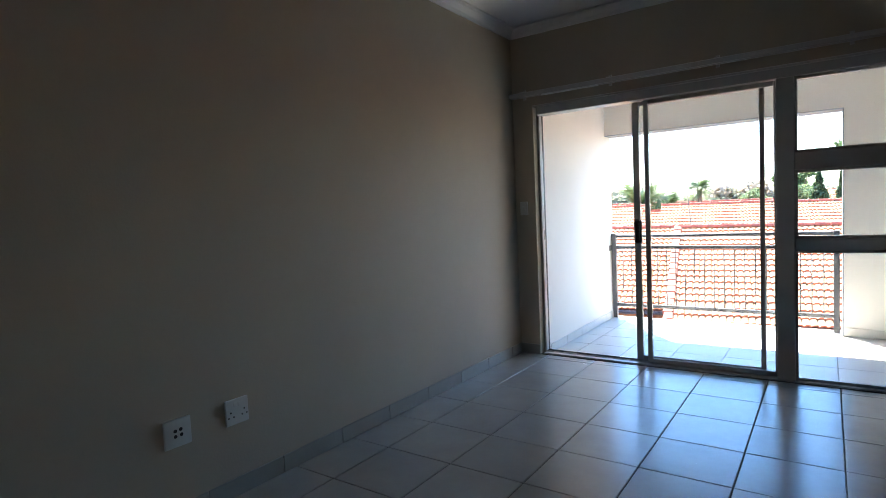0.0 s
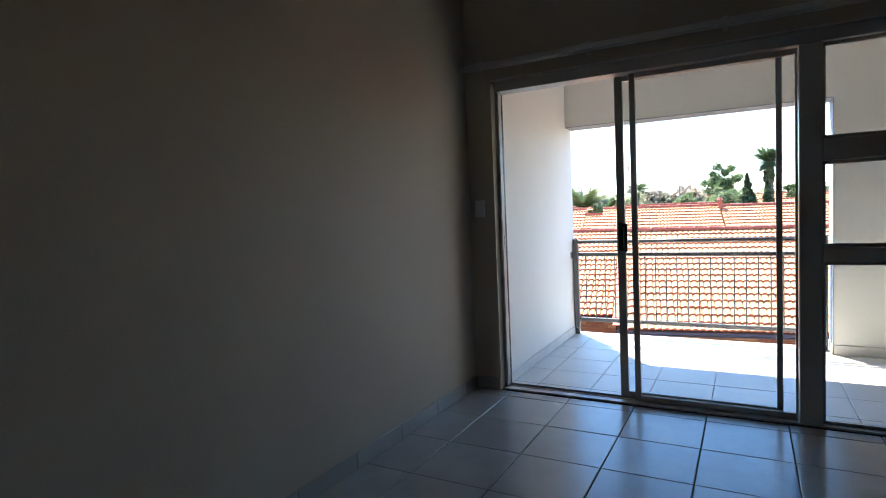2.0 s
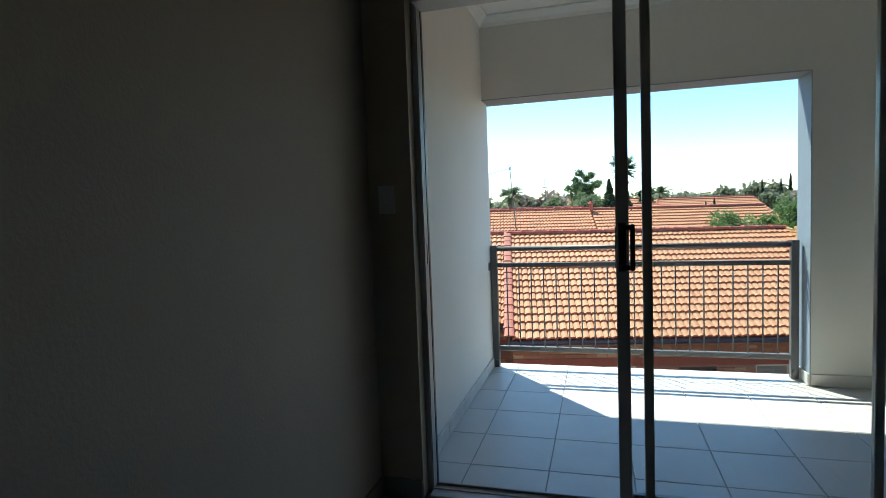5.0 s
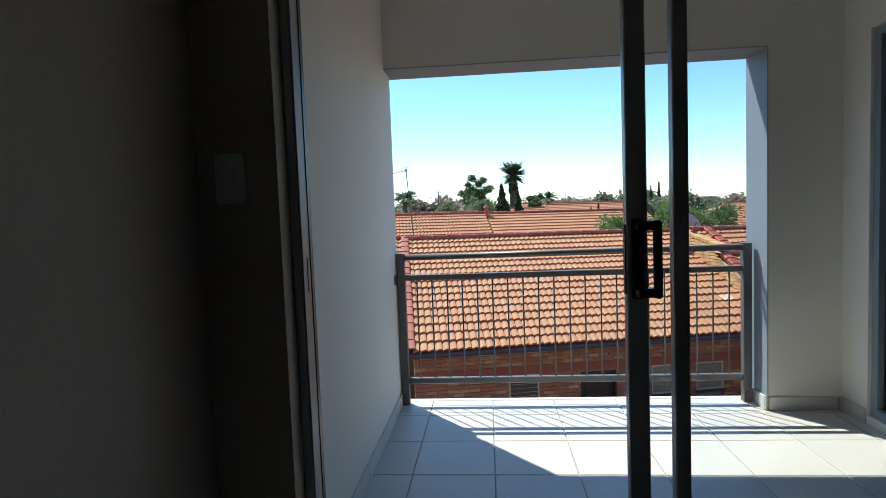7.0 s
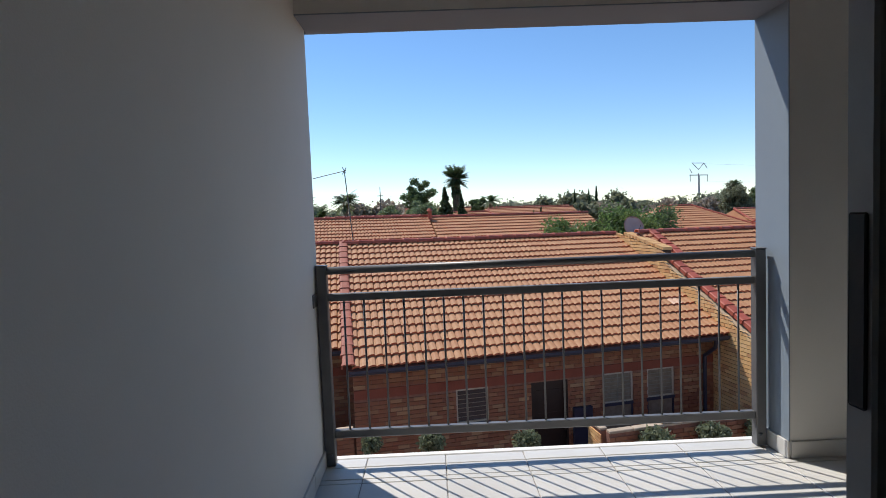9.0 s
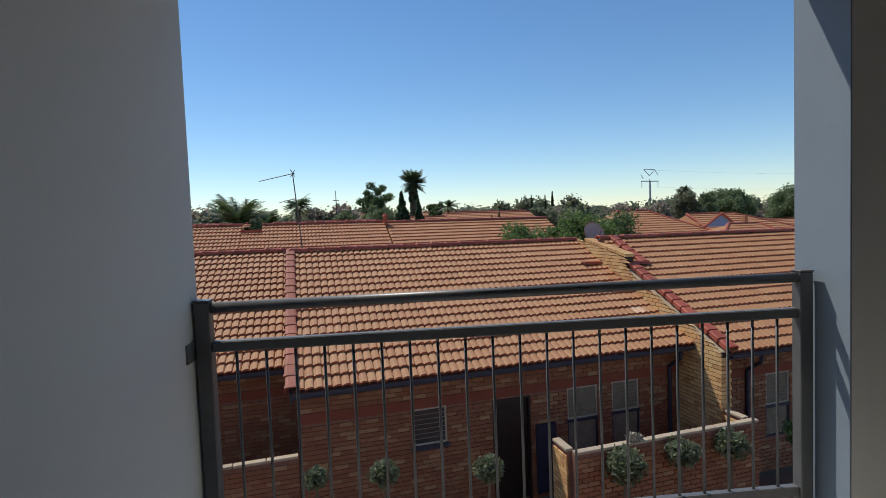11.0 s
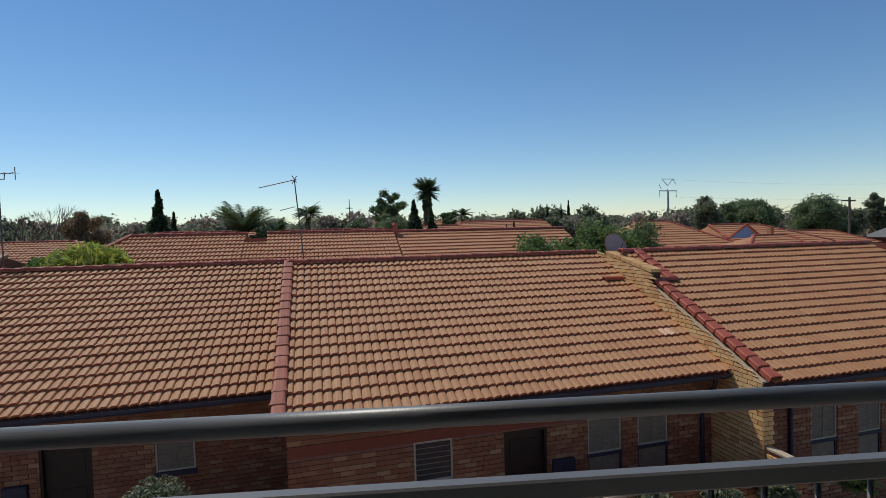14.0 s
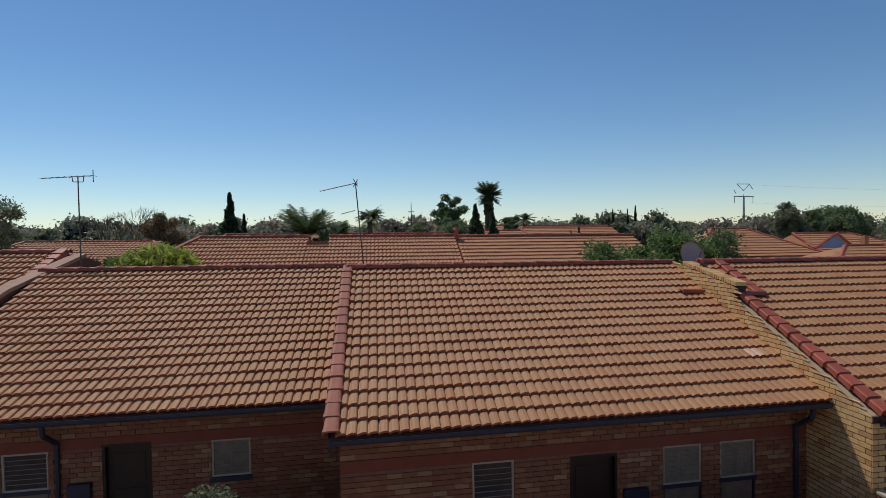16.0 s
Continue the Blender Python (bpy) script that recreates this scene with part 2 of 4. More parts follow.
def part(name, bm, material, parent, label="", xf=None, smooth=False, kind=""):
    return tagged(place(new(name, mesh_of(name, bm, material, xf, smooth)), parent), label, kind=kind)


def piece(name, me, parent, loc):
    return place(new(name, me), parent, Matrix.Translation(loc))


def thing(name, loc, label, category, group="", kind=""):
    return tagged(place(new(name), None, Matrix.Translation(loc)), label, category, group, kind)


def struct(name, bm, material, label, category, xf=None):
    return tagged(place(new(name, mesh_of(name, bm, material, xf)), None), label, category, kind="structure")


def raw_mesh(name, verts, faces, material, smooth=False, edge=None):
    me = bpy.data.meshes.new(name)
    me.from_pydata(verts, [], faces)
    me.update()
    me.materials.append(material)
    if smooth:
        me.polygons.foreach_set("use_smooth", [True] * len(me.polygons))
    if edge:
        me.materials.append(NOSE)
        me.polygons.foreach_set("material_index", edge)
    return me


def holed(bm, a0, a1, z0, z1, d0, d1, holes, along="x"):
    """A wall from a0 to a1 with rectangular holes (a0, a1, z0, z1), as cells between the hole edges."""
    xs = sorted({a0, a1, *[h[0] for h in holes], *[h[1] for h in holes]})
    zs = sorted({z0, z1, *[h[2] for h in holes], *[h[3] for h in holes]})
    xs, zs = [x for x in xs if a0 <= x <= a1], [z for z in zs if z0 <= z <= z1]
    for xa, xb in zip(xs, xs[1:]):
        for za, zb in zip(zs, zs[1:]):
            cx, cz = (xa + xb) / 2, (za + zb) / 2
            if not any(h[0] < cx < h[1] and h[2] < cz < h[3] for h in holes):
                if along == "x":
                    box(bm, xa, xb, d0, d1, za, zb)
                else:
                    box(bm, d0, d1, xa, xb, za, zb)
    bmesh.ops.remove_doubles(bm, verts=bm.verts, dist=1e-5)


# ---- the room ----
RX, RY, CZ, BCZ, BF = 4.3, -6.3, 2.775, 2.725, -0.13     # room width, back, ceilings, balcony floor
FX0, FX1, FZ = 0.185, 2.64, 2.107             # door opening
BX, BY0, BY1 = 2.78, 2.29, 2.55             # balcony side wall, front beam
struct("wall_west", boxes((-0.22, 0, RY, 0.0, -0.3, 3.0)), WALL_IN, "plain beige painted interior wall with two socket plates", "wall")
bm = bmesh.new()
holed(bm, -0.22, RX + 0.2, -0.3, 3.0, 0.0, 0.14, [(FX0, FX1, 0.0, FZ)])
struct("wall_north", bm, WALL_IN, "beige wall round a wide glazed sliding door", "wall")
struct("wall_east", boxes((RX, RX + 0.2, RY, 0.0, -0.3, 3.0)), WALL_IN, "plain beige painted interior wall", "wall")
struct("wall_south", boxes((-0.22, RX + 0.2, RY - 0.2, RY, -0.3, 3.0)), WALL_IN, "plain beige painted interior wall", "wall")
struct("ceiling", boxes((0, RX, RY, 0, CZ, 3.0)), CEIL, "flat white painted ceiling of the room", "ceiling")


def cornice(name, runs, z):
    bm = bmesh.new()
    for (x0, y0), (x1, y1), (nx, ny) in runs:
        prof = [(0, 0), (0, -0.075), (0.012, -0.075), (0.02, -0.05), (0.05, -0.02), (0.075, -0.012), (0.075, 0)]
        a = [bm.verts.new((x0 + nx * p, y0 + ny * p, z + q)) for p, q in prof]
        b = [bm.verts.new((x1 + nx * p, y1 + ny * p, z + q)) for p, q in prof]
        for i in range(len(prof)):
            j = (i + 1) % len(prof)
            bm.faces.new((a[i], a[j], b[j], b[i]))
    bmesh.ops.recalc_face_normals(bm, faces=bm.faces)
    return struct(name, bm, CEIL, "white coved cornice under the ceiling", "cornice")


cornice("trim", [((0, RY), (0, 0), (1, 0)), ((0, 0), (RX, 0), (0, -1)), ((RX, RY), (RX, 0), (-1, 0)), ((0, RY), (RX, RY), (0, 1))], CZ - 0.001)

# ---- balcony shell ----
struct("wall_balcony_west", boxes((-0.22, 0.028, 0.14, 2.50, -0.3, 3.0)), WALL_OUT, "white rendered side wall of the balcony", "wall")
bm = bmesh.new()
holed(bm, 0.14, BY1, -0.3, 3.0, BX, BX + 0.2, [(0.35, 2.06, -0.08, 2.09)], along="y")
struct("wall_balcony_east", bm, WALL_OUT, "white rendered balcony wall with a dark door frame", "wall")
bm = bmesh.new()
box(bm, 2.350, BX, BY0, BY1, -0.3, 2.088)
box(bm, 0.028, BX, BY0, BY1, 2.088, 3.0)
struct("wall_balcony_front", bm, WALL_OUT, "white rendered beam and column of the balcony front", "wall")
struct("trim_reveal", boxes((2.344, 2.350, BY0, BY1, -0.30, 2.082), (0.028, 2.350, BY0, BY1, 2.082, 2.088), (-0.22, BX + 0.2, BY1, BY1 + 0.012, 2.082, 3.0), (2.344, BX + 0.2, BY1, BY1 + 0.012, -0.3, 2.082)), REVEAL, "grey-blue painted reveal of the balcony opening", "trim")
struct("ceiling_balcony", boxes((0.028, BX, 0.14, BY0, BCZ, 3.0)), CEIL, "white painted balcony ceiling", "ceiling")
cornice("trim_balcony", [((0.028, 0.14), (0.028, BY0), (1, 0)), ((0.028, BY0), (BX, BY0), (0, -1)), ((BX, 0.14), (BX, BY0), (-1, 0)), ((0.028, 0.14), (BX, 0.14), (0, 1))], BCZ - 0.001)
# Slab out of view, added on top to keep sun and sky out.
struct("unseen_shade_slab", boxes((-0.3, RX + 0.3, RY - 0.3, BY1 + 0.02, 3.0, 3.2)), WALL_OUT, "unseen flat slab added over the flat to cast shade", "roof")
struct("facade_below", boxes((-6, 9, -8, BY1 - 0.05, -4.4, -0.32)), WALL_OUT, "white rendered lower storey under the balcony", "wall")


# ---- floors, laid tile by tile ----
def floor_tiles(parent, xs, ys, z, material, gap=0.005):
    made = {}
    for xa, xb in zip(xs, xs[1:]):
        for ya, yb in zip(ys, ys[1:]):
            key = (round(xb - xa, 4), round(yb - ya, 4))
            if key not in made:
                w, d = xb - xa - gap, yb - ya - gap
                made[key] = mesh_of("floor_tile", boxes((-w / 2, w / 2, -d / 2, d / 2, -0.008, 0.0), bev=0.0025), material)
            piece("floor_tile", made[key], parent, ((xa + xb) / 2, (ya + yb) / 2, z + random.uniform(-0.0006, 0.0006)))


def grid_lines(lo, hi, phase, pitch):
    k = math.ceil((lo - phase) / pitch + 0.02)
    out = [lo]
    while phase + k * pitch < hi - 0.02 * pitch:
        out.append(phase + k * pitch)
        k += 1
    return out + [hi]


room_floor = struct("floor", boxes((0, RX, RY, 0.0, -0.3, -0.007)), GROUT, "grey-beige glazed tile floor with dark joints", "floor")
floor_tiles(room_floor, grid_lines(0, RX, 1.077, 0.405), grid_lines(RY, 0.0, -0.509, 0.405), 0.0, TILE)
balcony_floor = struct("floor_balcony", boxes((0.028, BX, 0.14, BY0, -0.4, BF - 0.007), (0.028, 2.350, BY0, 2.56, -0.4, BF - 0.007)), GROUT_B, "pale tiled balcony floor a step down, partly in sun", "floor")
floor_tiles(balcony_floor, grid_lines(0.028, BX, 0.240, 0.41), grid_lines(0.14, BY0, 1.03, 0.405), BF, TILE_B)
floor_tiles(balcony_floor, grid_lines(0.028, 2.350, 0.240, 0.41), [BY0, 2.42, 2.52], BF, TILE_B)
part("edge_strip", boxes((0.028, 2.350, 2.522, 2.565, -0.40, BF + 0.002), bev=0.004), WALL_OUT, balcony_floor, "white painted concrete edge")
struct("threshold", boxes((FX0, FX1, 0.0, 0.14, -0.35, 0.004)), GROUT, "dark strip under the sliding door", "threshold")


def skirting(name, runs, h, t, pitch, material, label, z=0.0):
    """runs: (start, end, outward normal); tiles of one pitch, joints between them."""
    base = thing(name, (runs[0][0][0], runs[0][0][1], z), label, "skirting", kind="structure")
    for (x0, y0), (x1, y1), (nx, ny) in runs:
        ln = math.hypot(x1 - x0, y1 - y0)
        dx, dy = (x1 - x0) / ln, (y1 - y0) / ln
        s, made = 0.0, {}
        while s < ln - 0.01:
            e = min(s + pitch, ln)
            key = round(e - s, 3)
            if key not in made:
                xs = sorted((0.002 * dx, (e - s - 0.002) * dx, 0.002 * dx + nx * t, (e - s - 0.002) * dx + nx * t))
                ys = sorted((0.002 * dy, (e - s - 0.002) * dy, 0.002 * dy + ny * t, (e - s - 0.002) * dy + ny * t))
                made[key] = mesh_of("skirting_tile", boxes((xs[0], xs[-1], ys[0], ys[-1], 0, h), bev=0.002), material)
            piece("skirting_tile", made[key], base, (x0 + dx * s, y0 + dy * s, z + 0.001))
            s = e
    return base


skirting("baseboard", [((0, -6.26), (0, 0), (1, 0)), ((0.01, 0), (FX0, 0), (0, -1)), ((FX1, 0), (RX, 0), (0, -1)), ((RX, RY), (RX, 0), (-1, 0)), ((0, RY), (RX, RY), (0, 1))], 0.085, 0.009, 0.405, SKIRT, "tiled skirting along the room walls")
skirting("baseboard_balcony", [((0.028, 0.14), (0.028, 2.49), (1, 0)), ((2.350, BY0), (BX, BY0), (0, -1)), ((2.344, BY0 - 0.01), (2.344, 2.52), (-1, 0)), ((BX, 2.065), (BX, BY0), (-1, 0))], 0.085, 0.012, 0.405, TILE_B, "pale tiled skirting round the balcony", BF)

# ---- glazed sliding door and side window ----
door = thing("door_1", (1.4, 0.07, 0.0), "grey aluminium sliding door with one leaf slid open and a side window", "sliding door", kind="structure")
part("frame_jamb", boxes((FX0, 0.208, 0.064, 0.139, 0.004, FZ), bev=0.003), ALU, door)
part("frame_jamb", boxes((FX1 - 0.035, FX1, 0.012, 0.139, 0.004, FZ), bev=0.003), ALU, door)
part("frame_head", boxes((0.208, FX1 - 0.035, 0.012, 0.139, FZ - 0.065, FZ), bev=0.003), ALU, door)
part("frame_sill", boxes((0.208, FX1 - 0.035, 0.012, 0.139, -0.012, 0.012), (0.208, 1.942, 0.069, 0.074, 0.012, 0.016), (0.208, 1.942, 0.106, 0.111, 0.012, 0.024), bev=0.002), ALU, door)
part("mullion", boxes((1.942, 2.046, 0.012, 0.125, 0.012, FZ - 0.065), bev=0.004), ALU, door)
part("jamb_channel", boxes((0.208, 0.211, 0.066, 0.118, 0.012, FZ - 0.065), bev=0.001), ALU_L, door, "bright bare aluminium channel")
part("jamb_seal", boxes((0.208, 0.213, 0.119, 0.138, 0.012, FZ - 0.065)), BLACK, door, "black brush seal")
part("strike_slot", boxes((0.2105, 0.2125, 0.094, 0.100, 0.985, 1.07)), BLACK, door, "dark latch slot")
part("plaster_reveal", boxes((FX0 - 0.004, FX1 + 0.004, -0.006, 0.012, FZ - 0.001, FZ + 0.014), bev=0.003), TRACK, door, "pale sealant edge")


def leaf(x0, x1, y0, y1, z0, z1, st, bot, top, name, sr=None):
    sr = sr or st
    fr = part(name, boxes((x0, x0 + st, y0, y1, z0, z1), (x1 - sr, x1, y0, y1, z0, z1), (x0 + st, x1 - sr, y0 + 0.002, y1 - 0.002, z0, z0 + bot), (x0 + st, x1 - sr, y0 + 0.002, y1 - 0.002, z1 - top, z1), bev=0.003), ALU, door)
    ym = (y0 + y1) / 2
    g = part("pane", boxes((x0 + st, x1 - sr, ym - 0.003, ym + 0.003, z0 + bot, z1 - top)), GLASS, fr, "clear glass")
    g.visible_shadow = False
    return fr


fixed_leaf = leaf(1.072, 1.938, 0.055, 0.088, 0.017, 2.038, 0.034, 0.034, 0.032, "fixed_leaf", 0.012)
slide_leaf = leaf(0.977, 1.868, 0.092, 0.125, 0.026, 2.038, 0.048, 0.034, 0.032, "sliding_leaf", 0.03)
bm = bmesh.new()
box(bm, 0.986, 1.014, 0.083, 0.091, 0.948, 1.136, bev=0.003)
box(bm, 0.992, 1.044, 0.05, 0.084, 1.110, 1.130, bev=0.004)
box(bm, 0.992, 1.044, 0.05, 0.084, 0.956, 0.976, bev=0.004)
box(bm, 1.027, 1.045, 0.044, 0.064, 0.954, 1.132, bev=0.005)
part("handle", bm, BLACK, slide_leaf, "black pull handle")
part("latch", boxes((1.002, 1.016, 0.070, 0.084, 1.05, 1.07), bev=0.004), BLACK, slide_leaf, "small thumb latch")
part("lock_plate", boxes((0.974, 0.9768, 0.098, 0.118, 0.958, 1.123), bev=0.002), BLACK, slide_leaf, "black lock plate")
part("transom", boxes((2.046, FX1 - 0.035, 0.015, 0.12, 0.896, 0.975), bev=0.004), ALU, door)
part("transom", boxes((2.046, FX1 - 0.035, 0.015, 0.12, 1.430, 1.545), bev=0.004), ALU, door)
for z0, z1 in ((0.012, 0.896), (0.975, 1.43), (1.545, FZ - 0.065)):
    fr = part("window_bead", boxes((2.046, 2.061, 0.05, 0.08, z0, z1), (FX1 - 0.05, FX1 - 0.035, 0.05, 0.08, z0, z1), (2.061, FX1 - 0.05, 0.05, 0.08, z0, z0 + 0.018), (2.061, FX1 - 0.05, 0.05, 0.08, z1 - 0.018, z1)), ALU, door)
    g = part("pane", boxes((2.061, FX1 - 0.05, 0.062, 0.068, z0 + 0.018, z1 - 0.018)), GLASS, fr, "clear glass")
    g.visible_shadow = False
for z in (1.005, 1.57):
    part("window_stay", boxes((2.545, 2.565, 0.038, 0.05, z - 0.005, z + 0.01), bev=0.002), BLACK, door, "small black catch")

# curtain track over the door
track = thing("curtain_track", (1.4, -0.045, 2.206), "white double curtain track fixed above the door", "curtain rail")
part("front_rail", boxes((0.004, 2.95, -0.075, -0.055, 2.191, 2.226), bev=0.004), TRACK, track)
part("back_rail", boxes((0.004, 2.95, -0.032, -0.012, 2.191, 2.226), bev=0.004), TRACK, track)
for x in (0.12, 0.85, 1.6, 2.35, 2.9):
    part("bracket", boxes((x - 0.012, x + 0.012, -0.078, 0.0, 2.226, 2.232), (x - 0.012, x + 0.012, -0.01, 0.0, 2.175, 2.255)), TRACK, track)
glider = mesh_of("glider", boxes((0, 0.005, -0.008, 0.008, 0, 0.0135)), WHITE_P)
for k in range(56):
    piece("glider", glider, track, (0.30 + k * 0.0085, -0.065, 2.178))


# ---- switch and sockets ----
def plate(name, loc, axis, w, h, label, category):
    t = thing(name, loc, label, category)
    x, y, z = loc
    if axis == "x":
        part("plate", boxes((x, x + 0.011, y - w / 2, y + w / 2, z - h / 2, z + h / 2), bev=0.004, seg=2), WHITE_P, t)
    else:
        part("plate", boxes((x - w / 2, x + w / 2, y - 0.010, y, z - h / 2, z + h / 2), bev=0.004, seg=2), WHITE_P, t)
    return t


sw = plate("light_switch", (0.078, 0, 1.262), "y", 0.072, 0.115, "white plastic light switch plate beside the door", "light switch")
part("rocker", boxes((0.065, 0.091, -0.015, -0.010, 1.245, 1.279), bev=0.002), WHITE_P, sw)


def holes(t, y, z, spots, r):
    for dy, dz in spots:
        bm = bmesh.new()
        rod(bm, (0.0105, y + dy, z + dz), (0.0118, y + dy, z + dz), r, n=10)
        part("socket_hole", bm, BLACK, t)


s1 = plate("wall_socket", (0, -2.856, 0.392), "x", 0.118, 0.118, "white double power socket plate low on the wall", "socket")
holes(s1, -2.856, 0.392, [(-0.034, 0.0), (-0.046, -0.022), (-0.020, -0.022), (0.036, 0.004), (0.024, -0.02), (0.048, -0.02)], 0.0042)
part("rocker", boxes((0.011, 0.015, -2.874, -2.860, 0.416, 0.434), bev=0.001), WHITE_P, s1)
part("rocker", boxes((0.011, 0.015, -2.852, -2.838, 0.416, 0.434), bev=0.001), WHITE_P, s1)
s2 = plate("aerial_socket", (0, -3.138, 0.390), "x", 0.118, 0.118, "white television aerial socket plate with four round holes", "socket")
holes(s2, -3.138, 0.390, [(-0.012, 0.011), (0.012, 0.013), (-0.012, -0.012), (0.014, -0.010)], 0.0078)

# ---- balcony balustrade ----
rail = thing("balustrade", (1.18, 2.46, BF), "charcoal steel balcony balustrade with thin upright bars", "railing")
for x in (0.060, 2.296):
    post = part("post", boxes((x - 0.026, x + 0.026, 2.434, 2.486, BF + 0.001, 0.899), bev=0.004), RAIL, rail)
    part("post_cap", boxes((x - 0.028, x + 0.028, 2.432, 2.488, 0.899, 0.906), bev=0.002), RAIL, post)
    side = -1 if x < 1 else 1
    if side < 0:
        part("wall_lug", boxes((min(x + side * 0.026, x + side * 0.052), max(x + side * 0.026, x + side * 0.052), 2.36, 2.475, 0.704, 0.768)), RAIL, post)
    bm = bmesh.new()
    rod(bm, (x - side * 0.005, 2.418, -0.065), (x - side * 0.005, 2.434, -0.065), 0.009, n=8)
    part("bolt", bm, RAIL, post)
bm = bmesh.new()
rod(bm, (0.086, 2.46, 0.877), (2.270, 2.46, 0.877), 0.0195, n=20)
part("top_rail", bm, RAIL, rail, smooth=True)
part("mid_rail", boxes((0.086, 2.270, 2.444, 2.476, 0.722, 0.760), bev=0.004), RAIL, rail)
part("bottom_rail", boxes((0.086, 2.270, 2.443, 2.477, 0.014, 0.055), bev=0.004), RAIL, rail)
bm = bmesh.new()
rod(bm, (0, 0, 0.053), (0, 0, 0.724), 0.0054, n=8)
bar_me = mesh_of("baluster", bm, RAIL, smooth=True)
for k in range(21):
    piece("baluster", bar_me, rail, (0.164 + k * 0.1013, 2.46, 0))

# dark door frame in the balcony side wall
d2 = thing("door_2", (BX + 0.1, 1.2, -0.08), "dark closed aluminium door in the balcony side wall", "door", kind="structure")
part("frame", boxes((BX + 0.02, BX + 0.10, 0.35, 0.40, -0.08, 2.09), (BX + 0.02, BX + 0.10, 2.01, 2.06, -0.08, 2.09), (BX + 0.02, BX + 0.10, 0.40, 2.01, 2.04, 2.09), (BX + 0.02, BX + 0.10, 0.40, 2.01, -0.08, -0.03), (BX + 0.02, BX + 0.10, 1.16, 1.21, -0.03, 2.04)), REVEAL, d2)
part("pane", boxes((BX + 0.055, BX + 0.062, 0.40, 1.16, -0.03, 2.04)), DARKGLASS, d2, "dark reflecting glass")
part("pane", boxes((BX + 0.055, BX + 0.062, 1.21, 2.01, -0.03, 2.04)), DARKGLASS, d2, "dark reflecting glass")

# ---- ground ----
GZ = -4.3
bm = bmesh.new()
bmesh.ops.create_grid(bm, x_segments=40, y_segments=40, size=1500)
for v in bm.verts:
    v.co.z = GZ
struct("ground", bm, GROUND, "dry brown ground reaching the horizon", "ground", WM)
struct("pavement", boxes((-14, 22, 3.0, 9.2, GZ - 0.1, GZ + 0.02)), PAVING, "brick-paved lane between the buildings", "pavement", WM)


# ---- tiled terrace houses ----
def tile_shape(w, ln, dv, dz, thick=0.040, waves=2, amp=0.032, rise=0.044):
    prof = []
    cell = [(0.03, 0.0), (0.13, 0.10), (0.30, 0.62), (0.52, 0.95), (0.84, 1.0), (0.95, 0.70)]
    for k in range(waves):
        prof += [((k + a) / waves * w, h * amp) for a, h in cell]
    prof.append((w, 0.0))
    vs, fs, n = [], [], len(prof)
    for s, base in ((0.0, rise), (ln, 0.0)):
        for x, h in prof:
            t = h + base
            vs.append((x, s * dv - t * dz, s * dz + t * dv))
    for x, h in prof:
        t = h + rise - thick
        vs.append((x, -t * dz, t * dv))
    for i in range(n - 1):
        fs.append((i, i + 1, n + i + 1, n + i))
        fs.append((2 * n + i, 2 * n + i + 1, i + 1, i))
    fs.append((2 * n, 0, n))
    fs.append((n - 1, 3 * n - 1, 2 * n - 1))
    return vs, fs


def wv(p):
    return WM @ Vector(p)


def wl(p):
    """An offset in plan axes, without the shift of the origin."""
    return WL @ Vector(p)


def roof_side(parent, u0, u1, ve, ze, vr, zr, loose_rows, mat_piece, mat_rows, tw=0.30, gauge=0.325, waves=2, hip0=0.0, hip1=0.0, skip=None):
    ln = math.hypot(vr - ve, zr - ze)
    dv, dz = (vr - ve) / ln, (zr - ze) / ln
    rows, cols = max(1, round(ln / gauge)), max(1, round((u1 - u0) / tw))
    g, w = ln / rows, (u1 - u0) / cols
    vs, fs = tile_shape(w, g + 0.03, dv, dz, waves=waves)
    vs = [tuple(wl(p)) for p in vs]
    nose = [0, 1] * ((len(fs) - 2) // 2) + [0, 0]
    me = raw_mesh("roof_tile", vs, fs, mat_piece, edge=nose)
    av, af, loose = [], [], 0
    for r in range(rows):
        lo, hi = u0 + hip0 * r / rows, u1 - hip1 * r / rows
        for c in range(cols):
            u = u0 + c * w
            if u + w * 0.5 < lo or u + w * 0.5 > hi:
                continue
            jit = random.uniform(-0.004, 0.004)
            o = wv((u, ve + r * g * dv - jit * dz, ze + r * g * dz + jit * dv))
            if skip and (r, c) in skip:
                t = piece("roof_tile", raw_mesh("roof_tile", vs, fs, PALE_T, edge=nose), parent, o)
                tagged(t, "newer pale replacement tile")
                continue
            if r < loose_rows and loose < 298:
                piece("roof_tile", me, parent, o)
                loose += 1
            else:
                b = len(av)
                av += [(x + o.x, y + o.y, z + o.z) for x, y, z in vs]
                af += [tuple(i + b for i in f) for f in fs]
    if av:
        tagged(place(new("tile_field", raw_mesh("tile_field", av, af, mat_rows, edge=nose * (len(af) // len(nose)))), parent), kind="stuff")


def half_round(ln, r, axis_u=True, dv=0.0, dz=0.0, thick=0.015, n=7, sq=1.0):
    """A half-round cover tile, its near end a little wider, along u or down a slope."""
    vs, fs = [], []
    for s, k in ((0.0, 1.10), (0.06, 1.10), (0.065, 1.0), (ln + 0.03, 0.92)):
        for i in range(n + 1):
            a = math.pi * i / n
            c, h = math.copysign(abs(math.cos(a)) ** sq, math.cos(a)) * r * k, max(0.0, math.sin(a)) ** (0.6 * sq) * r * k * 0.8
            vs.append((s, c, h) if axis_u else (c, s * dv - h * dz, s * dz + h * dv))
    for j in range(3):
        for i in range(n):
            a, b = j * (n + 1) + i, (j + 1) * (n + 1) + i
            fs.append((a, a + 1, b + 1, b))
    m = len(vs)
